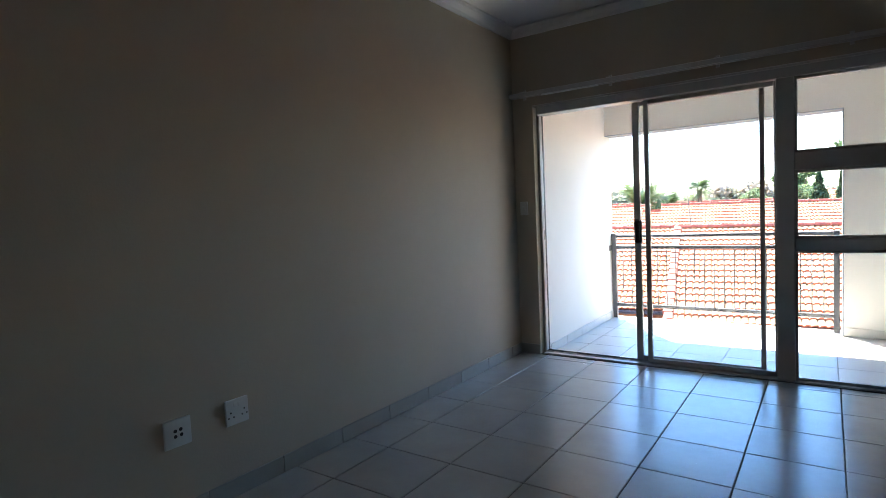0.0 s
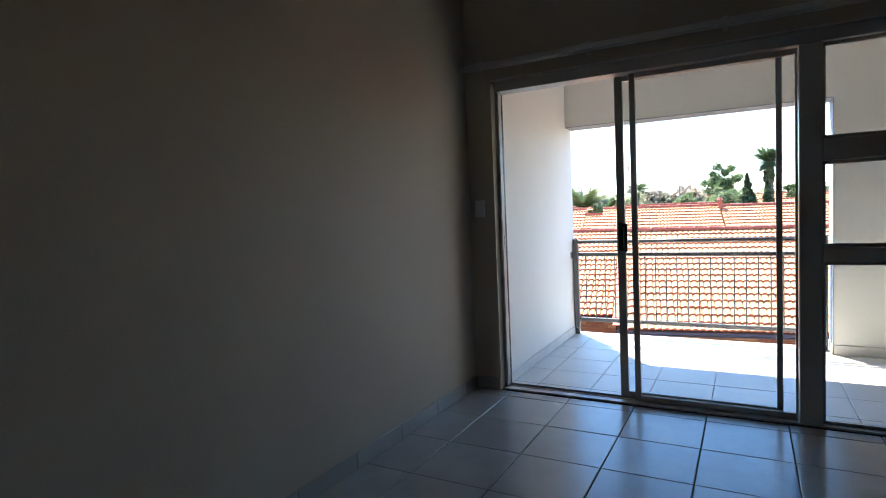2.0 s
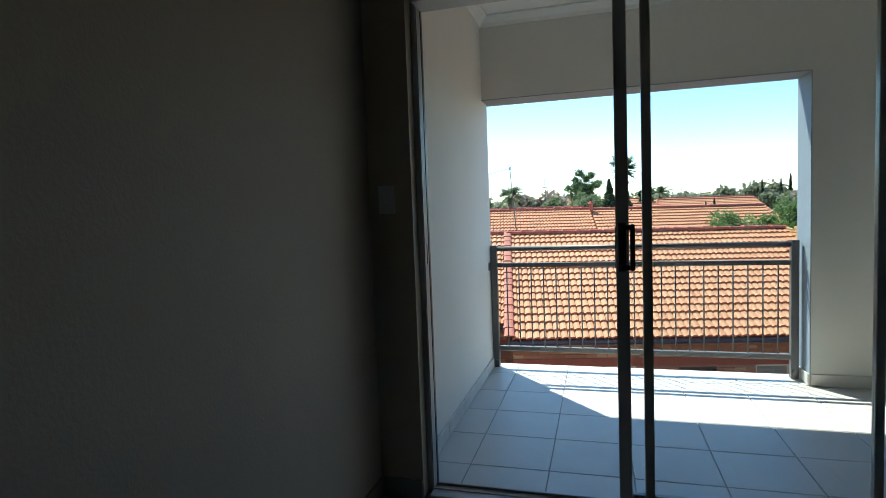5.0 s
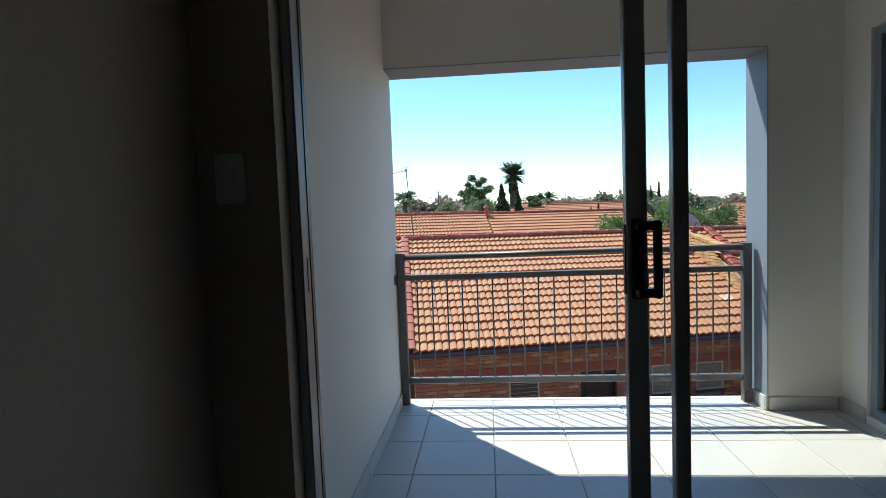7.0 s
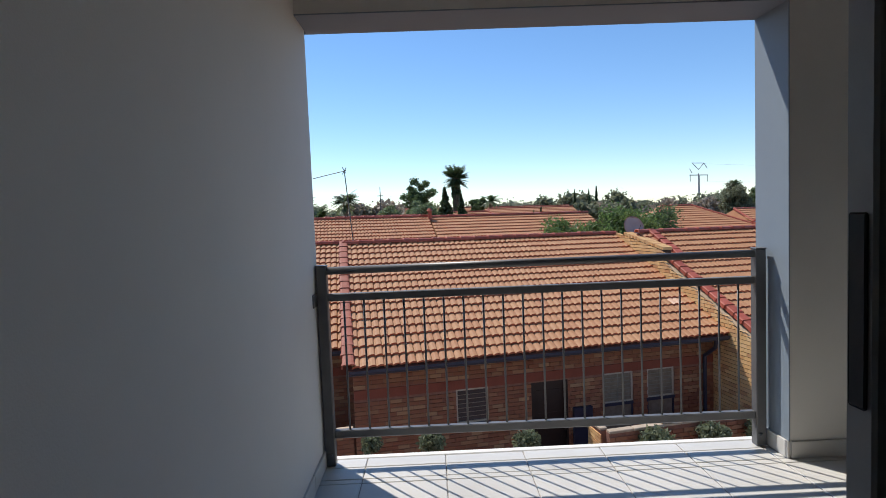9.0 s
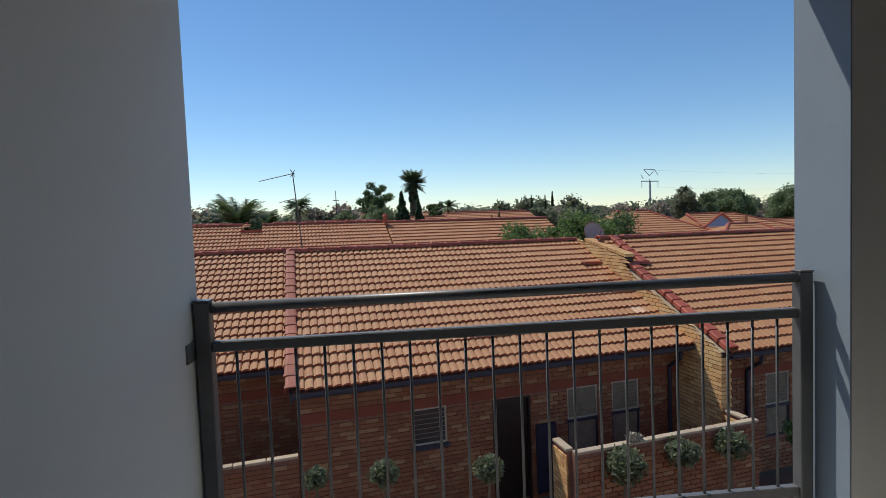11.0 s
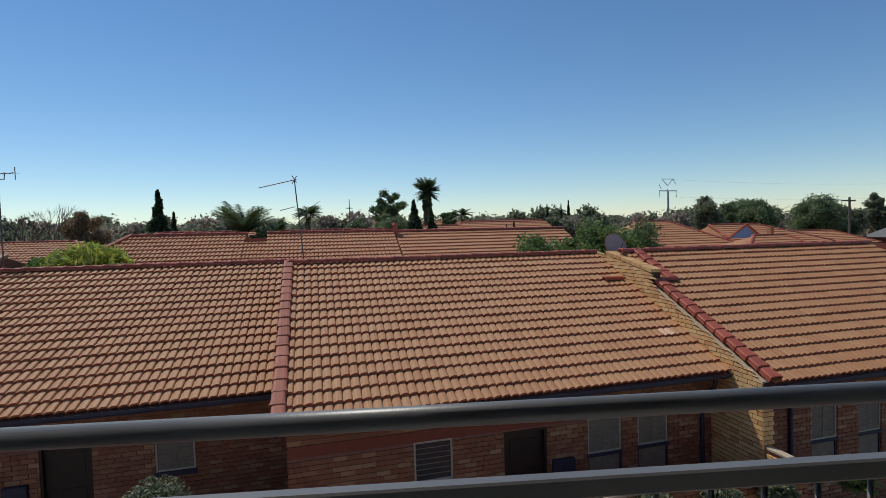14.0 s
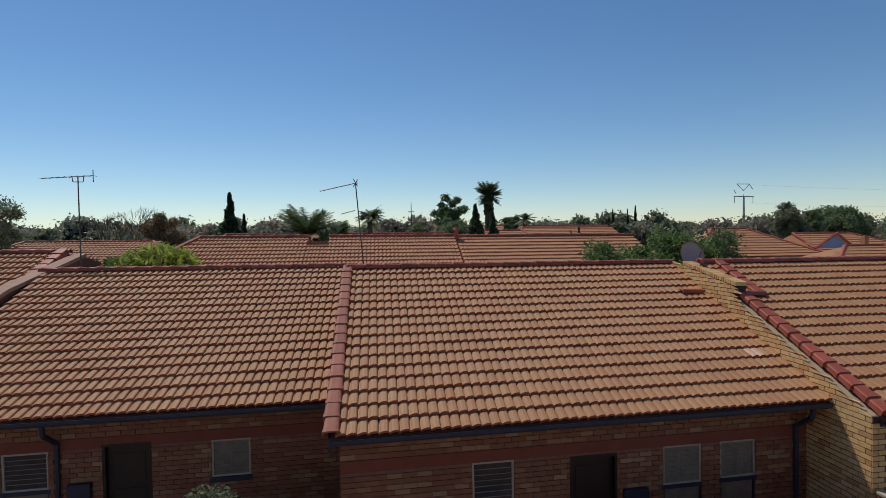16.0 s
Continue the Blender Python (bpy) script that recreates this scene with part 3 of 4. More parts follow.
    for i in range(n + 1):
        a = math.pi * i / n
        c, h = math.copysign(abs(math.cos(a)) ** sq, math.cos(a)) * r * 0.9, max(0.0, math.sin(a)) ** (0.6 * sq) * r * 0.66
        vs.append((0, c, h) if axis_u else (c, -h * dz, h * dv))
    for i in range(n):
        fs.append((m + i, m + i + 1, i + 1, i))
    return [tuple(wl(p)) for p in vs], fs


def ridge_line(parent, u0, u1, v, z, r=0.115, ln=0.40):
    n = max(1, round((u1 - u0) / ln))
    me = raw_mesh("ridge_tile", *half_round((u1 - u0) / n, r), RIDGE, True)
    for k in range(n):
        piece("ridge_tile", me, parent, wv((u0 + k * (u1 - u0) / n, v, z + random.uniform(-0.006, 0.006))))


def verge_line(parent, u, ve, ze, vr, zr, r, material, ln=0.325, up=0.02):
    full = math.hypot(vr - ve, zr - ze)
    dv, dz = (vr - ve) / full, (zr - ze) / full
    n = max(1, round(full / ln))
    g = full / n
    me = raw_mesh("verge_tile", *half_round(g, r, False, dv, dz, sq=0.45), material, False)
    for k in range(n):
        piece("verge_tile", me, parent, wv((u + random.uniform(-0.008, 0.008), ve + k * g * dv, ze + k * g * dz + up + random.uniform(-0.006, 0.006))))


BL, BH, BJ = 0.218, 0.071, 0.013


def brickwork(parent, spans, d, z0, z1, holes_, loose_from, loose_to, m_piece, m_rows, face="v", top=None):
    """Bricks in stretcher bond on a face of constant v (or u); those between loose_from and loose_to are separate pieces."""
    def cuboid(a0, a1, za, zb, dep):
        out, inn = (-dep, 0.02)
        if face == "v":
            return [(a0, out, za), (a1, out, za), (a1, out, zb), (a0, out, zb), (a0, inn, za), (a1, inn, za), (a1, inn, zb), (a0, inn, zb)]
        return [(out, a1, za), (out, a0, za), (out, a0, zb), (out, a1, zb), (inn, a1, za), (inn, a0, za), (inn, a0, zb), (inn, a1, zb)]
    fs = [(0, 1, 2, 3), (3, 2, 6, 7), (1, 5, 6, 2), (4, 0, 3, 7), (5, 1, 0, 4)]
    full = raw_mesh("brick", [tuple(wl(p)) for p in cuboid(0, BL, 0, BH, 0.020)], fs, m_piece)
    av, af, count, loose = [], [], 0, 0
    a_lo, a_hi = spans
    row = 0
    z = z0
    while z + BH <= z1:
        a = a_lo - (BL + BJ) / 2 * (row % 2)
        while a < a_hi:
            x0, x1 = max(a, a_lo), min(a + BL, a_hi)
            lim = top(x0, x1) if top else z1
            cuts = [(x0, x1)]
            for h0, h1, hz0, hz1 in holes_:
                if hz0 < z + BH and hz1 > z:
                    nxt = []
                    for p, q in cuts:
                        if h1 <= p or h0 >= q:
                            nxt.append((p, q))
                        else:
                            if p < h0:
                                nxt.append((p, h0))
                            if q > h1:
                                nxt.append((h1, q))
                    cuts = nxt
            for p, q in cuts:
                bh = min(BH, lim - z)
                h0, h1 = (min(BH, top(p, p) - z), min(BH, top(q, q) - z)) if top else (bh, bh)
                if q - p < 0.03 or max(h0, h1) < 0.012:
                    continue
                dep = 0.019 + random.uniform(-0.003, 0.003)
                org = (p, d, z) if face == "v" else (d, p, z)
                if q - p > BL - 0.001 and min(h0, h1) == BH and loose_from < p < loose_to and loose < 298 and z > -3.6:
                    piece("brick", full, parent, wv(org))
                    loose += 1
                else:
                    b = len(av)
                    for n, vx in enumerate(cuboid(0, q - p, 0, BH, dep)):
                        if n in (2, 3, 6, 7):
                            vx = (vx[0], vx[1], max(0.002, h1 if vx[0 if face == "v" else 1] > 0.001 else h0))
                        o = wv((vx[0] + org[0], vx[1] + org[1], vx[2] + org[2]))
                        av.append((o.x, o.y, o.z))
                    af += [tuple(i + b for i in f) for f in fs]
            a += BL + BJ
        z += BH + BJ
        row += 1
    if av:
        tagged(place(new("brick_field", raw_mesh("brick_field", av, af, m_rows)), parent), kind="stuff")


def house_window(parent, u0, u1, z0, z1, v, louvre=True, lower=None):
    """A steel window set into the brick face at v; lower: depth of a second, darker sash beneath."""
    f = 0.035
    w = part("window", boxes((u0, u0 + f, v + 0.01, v + 0.05, z0, z1), (u1 - f, u1, v + 0.01, v + 0.05, z0, z1), (u0 + f, u1 - f, v + 0.01, v + 0.05, z0, z0 + f), (u0 + f, u1 - f, v + 0.01, v + 0.05, z1 - f, z1)), CREAM, parent, "cream-painted window frame", WM)
    part("pane", boxes((u0 + f, u1 - f, v + 0.035, v + 0.041, z0 + f, z1 - f)), DARKGLASS if louvre else CURTAIN, w, "dark glass" if louvre else "drawn pale curtain", WM)
    n = 7
    for k in range(1, n):
        z = z0 + f + (z1 - z0 - 2 * f) * k / n
        part("burglar_bar", boxes((u0 + f, u1 - f, v + 0.022, v + 0.03, z - 0.006, z + 0.006)), BARS, w, "", WM)
    if not louvre:
        part("burglar_bar", boxes(((u0 + u1) / 2 - 0.006, (u0 + u1) / 2 + 0.006, v + 0.020, v + 0.031, z0 + f, z1 - f)), BARS, w, "", WM)
    if lower:
        part("lower_sash", boxes((u0, u0 + f, v + 0.012, v + 0.05, z0 - lower, z0 - 0.06), (u1 - f, u1, v + 0.012, v + 0.05, z0 - lower, z0 - 0.06), (u0, u1, v + 0.012, v + 0.05, z0 - lower, z0 - lower + f)), BLUE, w, "dark blue lower frame", WM)
        part("pane", boxes((u0 + f, u1 - f, v + 0.035, v + 0.041, z0 - lower + f, z0 - 0.06)), CURTAIN, w, "dull curtain behind glass", WM)
        part("sill", boxes((u0 - 0.03, u1 + 0.03, v - 0.02, v + 0.05, z0 - 0.06, z0)), BLUE, w, "dark blue rail", WM)
    else:
        part("sill", boxes((u0 - 0.03, u1 + 0.03, v - 0.03, v + 0.05, z0 - 0.09, z0)), BLUE, w, "dark blue sill", WM)


def downpipe(parent, u, v, ze):
    bm = bmesh.new()
    pts = [(u, v - 0.47, ze - 0.08), (u, v - 0.42, ze - 0.30), (u, v - 0.06, ze - 0.55), (u, v - 0.06, GZ)]
    for p, q in zip(pts, pts[1:]):
        rod(bm, p, q, 0.042, n=8)
    part("downpipe", bm, BLUE, parent, "dark blue downpipe", WM)


def house(name, label, u0, u1, ve, ze, vr, zr, wf, win, doors, boxes_, pipes, loose_rows, loose_b, skip=None, verge0=None, body0=None, back=True):
    """One unit: brick front at v=wf, tiled slope towards the lane, ridge, gutter, windows and doors."""
    h = thing(name, wv(((u0 + u1) / 2, wf, GZ)), label, "house", "terrace of houses")
    b0 = body0 if body0 is not None else u0 + 0.1
    holes_ = [(a, b, z0 - (lo or 0), z1) for a, b, z0, z1, lou, lo in win] + [(a, b, GZ, z1) for a, b, z1 in doors]
    slope = (zr - ze) / (vr - ve)
    soff = ze + slope * (wf - ve) - 0.10
    bm = bmesh.new()
    holed(bm, b0, u1, GZ - 0.1, soff, wf + 0.0, wf + 0.2, holes_)
    part("wall", bm, MORTAR, h, "brown face brick wall with mortar joints", WM)
    bm = bmesh.new()
    vb = 2 * vr - wf
    for ua, ub in ((b0, b0 + 0.2), (u1 - 0.2, u1)):
        prism(bm, [(wf + 0.2, GZ - 0.1), (wf + 0.2, soff), (vr, zr - 0.12), (vb, soff), (vb, GZ - 0.1)], ua, ub, 0)
    box(bm, b0 + 0.2, u1 - 0.2, vb - 0.2, vb, GZ - 0.1, soff)
    part("gable_wall", bm, BRICK_J, h, "", WM)
    for nm, (va, za), (vb2, zb2) in (("roof", (ve, ze), (vr, zr)), ("back_roof", (2 * vr - ve, ze), (vr, zr))):
        bm = bmesh.new()
        prism(bm, [(va, za - 0.012), (vb2, zb2 - 0.012), (vb2, zb2 - 0.07), (va, za - 0.07)], u0 + 0.02, u1 - 0.02, 0)
        rf = part(nm, bm, DECK if nm == "roof" else ROOF_FAR, h, "terracotta tiled slope", WM)
        if nm == "roof":
            front = rf
    part("fascia", boxes((u0, u1, ve + 0.03, ve + 0.05, ze - 0.13, ze - 0.045)), BLUE, h, "dark blue fascia board", WM)
    bm = bmesh.new()
    prism(bm, [(ve - 0.08, ze - 0.015), (ve - 0.077, ze - 0.07), (ve - 0.05, ze - 0.09), (ve + 0.03, ze - 0.09), (ve + 0.03, ze - 0.078), (ve - 0.046, ze - 0.078), (ve - 0.068, ze - 0.063), (ve - 0.071, ze - 0.015)], u0 + 0.03, u1 - 0.03, 0)
    part("gutter", bm, BLUE, h, "dark blue gutter", WM)
    bm = bmesh.new()
    holed(bm, b0, u1, -2.155, -1.97, wf - 0.018, wf + 0.01, holes_)
    part("lintel_band", bm, BAND, h, "smooth red-brown band above the windows", WM)
    for a, b, z0, z1, lou, lo in win:
        house_window(h, a, b, z0, z1, wf, lou, lo)
    for a, b, z1 in doors:
        dr = part("door", boxes((a + 0.04, b - 0.04, wf + 0.10, wf + 0.14, GZ, z1 - 0.05)), DOOR_SHADE, h, "front door coloured near black for the shade of its recess", WM)
        part("door_frame", boxes((a, a + 0.04, wf + 0.0, wf + 0.14, GZ, z1), (b - 0.04, b, wf + 0.0, wf + 0.14, GZ, z1), (a + 0.04, b - 0.04, wf + 0.0, wf + 0.14, z1 - 0.05, z1)), DOOR_SHADE, dr, "", WM)
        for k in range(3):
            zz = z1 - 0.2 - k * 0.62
            part("door_panel", boxes((a + 0.14, b - 0.14, wf + 0.09, wf + 0.10, zz - 0.5, zz), bev=0.004), DOOR_SHADE, dr, "", WM)
    for a, b, z0, z1 in boxes_:
        part("meter_box", boxes((a, b, wf - 0.10, wf, z0, z1), bev=0.01), BLUE, h, "dark blue wall box", WM)
    for u in pipes:
        downpipe(h, u, wf, ze)
    bricks_holes = holes_ + [(b0, u1, -2.155, -1.97)]
    brickwork(h, (b0, u1), wf, GZ, soff, bricks_holes, loose_b[0], loose_b[1], BRICK, BRICK_J)
    ridge_line(front, u0, u1, vr, zr + 0.03)
    if verge0 == "pink":
        verge_line(front, u0 + 0.02, ve, ze, vr, zr, 0.115, PINK)
        bm = bmesh.new()
        prism(bm, [(ve + 0.02, ze - 0.2), (ve + 0.02, ze), (vr, zr), (vr, zr - 0.2)], u0 - 0.02, u0 + 0.01, 0)
        part("barge_board", bm, BLUE, h, "dark blue barge board", WM)
    roof_side(front, u0 + 0.08, u1, ve, ze, vr, zr, loose_rows, ROOF, ROOF_J, skip=skip)
    return h, front


WT = -2.16
houseA, roofA = house("terraced_house", "brown brick terraced house with an orange tiled roof", 0.50, 8.66, 9.74, -1.42, 14.9, 0.66, 10.29,
      [(2.61, 3.29, -2.86, WT, True, None), (5.88, 6.60, -2.82, WT, False, 0.72), (6.95, 7.63, -2.80, WT, False, 0.70)],
      [(4.22, 5.05, -2.19)], [(5.14, 5.58, -4.2, -2.80)], [8.40], 11, (0.6, 6.5), skip={(4, 25)}, verge0="pink")
houseB, roofB = house("terraced_house", "brown brick terraced house set back, orange tiled roof", -6.75, 0.62, 11.7, -1.46, 16.8, 0.62, 12.25,
      [(-1.76, -1.10, -2.82, WT, False, None), (-5.02, -4.32, -2.80, WT, True, 0.7)],
      [(-3.50, -2.72, -2.10)], [(-4.02, -3.66, -3.1, -2.72)], [-4.16], 12, (-5.5, 0.4))
houseC, roofC = house("terraced_house", "brick terraced house standing forward with red verge tiles", 8.78, 17.5, 8.88, -1.45, 13.8, 0.70, 9.45,
      [(10.31, 10.98, -2.86, WT, False, 0.7), (11.54, 12.17, -2.86, WT, False, 0.7)],
      [(13.0, 13.8, -2.19)], [], [9.75], 10, (8.9, 13.5), body0=8.80)
houseD, roofD = house("terraced_house", "brick terraced house with a raised orange tiled roof", -15.0, -7.10, 13.7, -1.05, 18.8, 1.04, 14.25,
      [(-9.5, -8.8, -2.7, -2.0, False, None)], [(-11.5, -10.7, -2.0)], [], [], 0, (0, 0), body0=-13.9)

# party wall in sunlit yellow brick between two units
pw = thing("party_wall", wv((8.75, 11.5, GZ)), "sunlit yellow brick party wall with a brick coping", "wall", kind="structure")
bm = bmesh.new()
prism(bm, [(8.96, GZ), (8.96, -1.46), (12.25, -0.02), (12.25, 0.28), (14.3, 0.64), (15.6, 0.2), (15.6, GZ)], 8.67, 8.90, 0)
part("core", bm, MORTAR_D, pw, "", WM)

bm = bmesh.new()
prism(bm, [(8.97, -1.448), (12.24, -0.015), (12.24, 0.012), (8.97, -1.421)], 8.662, 8.80, 0)
part("mortar_bed", bm, BEDDING, pw, "sandy mortar bedding under the verge", WM)


def party_top(a, b):
    m = (a + b) / 2
    if m < 12.25:
        return -1.46 + (m - 8.96) * 0.4377
    return 0.28 + (m - 12.25) * 0.176


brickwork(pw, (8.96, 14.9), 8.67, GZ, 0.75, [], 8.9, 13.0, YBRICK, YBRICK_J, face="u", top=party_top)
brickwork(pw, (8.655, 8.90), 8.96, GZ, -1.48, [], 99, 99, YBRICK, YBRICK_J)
bm = bmesh.new()
prism(bm, [(0, 0), (0.056, 0.010), (0.056, 0.09), (0, 0.08)], -0.14, 0.14, 0)
cope_me = mesh_of("coping_brick", bm, YBRICK, WL)
for k in range(26):
    v = 12.25 + k * 0.083
    z = 0.30 + (v - 12.25) * 0.176
    if v < 14.3:
        piece("coping_brick", cope_me, pw, wv((8.785, v, z)))
verge_line(roofC, 8.86, 8.88, -1.42, 12.25, 0.05, 0.13, RIDGE, ln=0.30, up=0.02)
verge_line(roofC, 9.25, 12.3, 0.05, 13.8, 0.70, 0.125, RIDGE, ln=0.30, up=0.03)
me = raw_mesh("flashing_tile", *half_round(0.5, 0.11), RIDGE, True)
piece("flashing_tile", me, roofC, wv((8.85, 12.3, 0.10)))
piece("flashing_tile", me, roofA, wv((8.02, 13.35, 0.07)))
# left party wall
pw2 = thing("party_wall", wv((-6.9, 14.5, GZ)), "raised party wall with a terracotta coping beside the roof", "wall", kind="structure")
bm = bmesh.new()
prism(bm, [(12.0, GZ), (12.0, -0.98), (15.6, 0.24), (18.9, 0.93), (21.0, 0.5), (21.0, GZ)], -7.02, -6.78, 0)
part("core", bm, BRICK_J, pw2, "", WM)
bm = bmesh.new()
prism(bm, [(12.0, -0.97), (15.6, 0.25), (18.9, 0.94), (18.9, 1.03), (15.6, 0.34), (12.0, -0.88)], -7.06, -6.74, 0)
part("coping", bm, TERRA_COPE, pw2, "weathered terracotta coping", WM)
verge_line(roofD, -7.25, 13.7, -1.02, 18.8, 1.05, 0.14, RIDGE)


# ---- garden walls in the lane ----
def garden_wall(runs, top, label):
    g = thing("garden_wall", wv((runs[0][0], runs[0][1], GZ)), label, "garden wall", "low garden walls")
    for ua, va, ub, vb in runs:
        u0, u1, v0, v1 = min(ua, ub), max(ua, ub), min(va, vb), max(va, vb)
        t = 0.06
        part("core", boxes((u0 - (t if u0 == u1 else 0), u1 + (t if u0 == u1 else 0), v0 - (t if v0 == v1 else 0), v1 + (t if v0 == v1 else 0), GZ, top - 0.05)), MORTAR, g, "", WM)
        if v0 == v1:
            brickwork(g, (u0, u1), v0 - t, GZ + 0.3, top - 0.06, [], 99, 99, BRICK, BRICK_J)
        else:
            # The return gets the bright yellow brick as its sunlit side.
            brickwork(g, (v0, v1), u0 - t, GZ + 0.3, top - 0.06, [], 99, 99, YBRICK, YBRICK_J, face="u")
        n = max(1, round(max(u1 - u0, v1 - v0) / 0.5))
        for k in range(n):
            if v0 == v1:
                s = (u0 + (u1 - u0) * k / n + 0.006, u0 + (u1 - u0) * (k + 1) / n - 0.006, v0 - t - 0.022, v0 + t)
            else:
                s = (u0 - t - 0.022, u0 + t, v0 + (v1 - v0) * k / n + 0.006, v0 + (v1 - v0) * (k + 1) / n - 0.006)
            part("coping", boxes((*s, top - 0.05, top), bev=0.008), COPE, g, "", WM)
    return g


# ---- plants ----
def leaf_mesh(name, clumps, size, material, seed, long=1.7, inner=0.6):
    """Leaves as small blades scattered through clumps (centre, radii, number)."""
    rng = np.random.default_rng(seed)
    num = np.array([c[2] for c in clumps])
    cen = np.repeat(np.array([c[0] for c in clumps], float), num, axis=0)
    rad = np.repeat(np.array([c[1] for c in clumps], float), num, axis=0)
    n = len(cen)

    def unit(a):
        return a / (np.linalg.norm(a, axis=1)[:, None] + 1e-9)
    far = np.clip(rng.normal(0.64, 0.2, (n, 1)), 0.05, 1.0)
    pts = cen + unit(rng.normal(size=(n, 3))) * rad * far
    a = unit(rng.normal(size=(n, 3)))
    b = unit(np.cross(a, rng.normal(size=(n, 3))))
    s = size * rng.uniform(0.55, 1.3, (n, 1)) * (1 + inner * np.clip(0.85 - far, 0, 1))
    co = np.stack([pts - a * s * long / 2, pts + b * s / 2, pts + a * s * long / 2, pts - b * s / 2], axis=1).reshape(-1, 3)
    me = bpy.data.meshes.new(name)
    me.vertices.add(4 * n)
    me.vertices.foreach_set("co", co.ravel())
    me.loops.add(4 * n)
    me.loops.foreach_set("vertex_index", np.arange(4 * n, dtype=np.int32))
    me.polygons.add(n)
    me.polygons.foreach_set("loop_start", np.arange(0, 4 * n, 4, dtype=np.int32))
    me.update(calc_edges=True)
    me.materials.append(material)
    return me


def clump_set(rng, n, spread, r, count, base):
    out = []
    for _ in range(n):
        d = rng.normal(size=3)
        d /= np.linalg.norm(d) + 1e-9
        k = rng.uniform(0.3, 1.0)
        c = [base[i] + d[i] * spread[i] * k for i in range(3)]
        q = r * rng.uniform(0.6, 1.25)
        out.append((c, (q, q, q * 0.85), count))
    return out


def tree(name, u, v, z0, height, spread, material, label, seed, clumps=16, count=90, leaf_size=0.12, trunk=0.45, category="tree", r=None, group=""):
    """A tapered trunk with limbs into a crown of leaf clumps."""
    p = wv((u, v, z0))
    t = thing(name, p, label, category, group)
    rng = np.random.default_rng(seed)
    height, spread = height * SC, spread * SC
    ch = height * (1 - trunk) / 2
    base = (p.x, p.y, p.z + height - ch)
    bm = bmesh.new()
    top = Vector((p.x, p.y, p.z + height * trunk + ch * 0.5))
    w = max(0.03, height * 0.022)
    mid = p.lerp(top, 0.5) + Vector((rng.uniform(-1, 1), rng.uniform(-1, 1), 0)) * spread * 0.06
    rod(bm, p, mid, w * 1.3, w, 7)
    rod(bm, mid, top, w, w * 0.6, 7)
    clumps, count, leaf_size = int(clumps * 2.7), int(count * 2.3), leaf_size * 0.52
    cl = clump_set(rng, clumps, (spread * 0.75, spread * 0.75, ch * 0.8), r or spread * 0.32, count, base)
    for c, _, _ in cl[:: max(1, clumps // 8)]:
        rod(bm, mid.lerp(top, rng.uniform(0.1, 0.9)), c, w * 0.4, w * 0.12, 5)
    part("trunk", bm, BARK, t)
    place(new("crown", leaf_mesh("crown", cl, leaf_size, material, seed + 1)), t)
    return t


def shrub(u, v, z, r, material, label, seed, name="shrub", n=1500, leaf_size=0.05, sz=0.9, long=1.7):
    p, r = wv((u, v, z)), r * SC
    t = thing(name, wv((u, v, GZ)), label, "shrub", "shrubs in the lane")
    rng = np.random.default_rng(seed)
    bm = bmesh.new()
    rod(bm, wv((u, v, GZ)), p, 0.035, 0.02, 6)
    part("stem", bm, BARK, t)
    cl = [((p.x, p.y, p.z), (r, r, r * sz), n)] + clump_set(rng, 7, (r * 0.7, r * 0.7, r * 0.6), r * 0.42, n // 9, (p.x, p.y, p.z))
    place(new("foliage", leaf_mesh("foliage", cl, leaf_size, material, seed, long)), t)
    return t


def frond(rng, root, az, ln, up, droop, leaflets, width, av, af):
    d = Vector((math.cos(az), math.sin(az), 0))
    side = Vector((-math.sin(az), math.cos(az), 0))
    prev = None
    for i in range(leaflets + 1):
        s = i / leaflets
        p = root + d * (ln * s * math.cos(up * (1 - 0.4 * s))) + Vector((0, 0, ln * (math.sin(up) * s - droop * s * s)))
        if prev is not None:
            along = (p - prev).normalized()
            wl = width * (0.35 + math.sin(math.pi * min(1, s * 0.9 + 0.08)) * 0.75)
            for sg in (-1, 1):
                tip = p + side * sg * wl + along * wl * 0.55 + Vector((0, 0, -wl * 0.35 + rng.uniform(-0.05, 0.05) * wl))
                m = len(av)
                av += [tuple(prev), tuple(prev.lerp(p, 0.95)), tuple(tip)]
                af.append((m, m + 1, m + 2))
        prev = p


def palm(u, v, z0, z1, ln, label, seed, fronds=46, name="palm_tree", width=0.5, trunk_r=0.28, low=-0.5, leaflets=16, droop=(0.2, 0.55)):
    p, q = wv((u, v, z0)), wv((u, v, z1))
    t = thing(name, p, label, "palm tree", "palms")
    rng = np.random.default_rng(seed)
    bm = bmesh.new()
    n = 14
    for k in range(n):
        a, b = p.lerp(q, k / n), p.lerp(q, (k + 1) / n)
        rod(bm, a, b, trunk_r * (1.06 if k % 2 else 1.0), trunk_r * 0.94, 8)
    part("trunk", bm, BARK, t)
    av, af = [], []
    for k in range(fronds):
        frond(rng, q, rng.uniform(0, 6.283), ln * SC * rng.uniform(0.8, 1.1), rng.uniform(low, 1.4), rng.uniform(*droop), leaflets, width, av, af)
    place(new("crown", raw_mesh("crown", av, af, LEAF_P)), t)
    return t


def cypress(u, v, z0, z1, r, label, seed, group=""):
    p = wv((u, v, z0))
    t = thing("cypress_tree", p, label, "tree", group)
    h, r = (z1 - z0) * SC, r * SC
    bm = bmesh.new()
    rod(bm, p, p + Vector((0, 0, h * 0.8)), r * 0.18, r * 0.04, 6)
    part("trunk", bm, BARK, t)
    rng = np.random.default_rng(seed)
    cl = []
    for k in range(26):
        s = k / 25
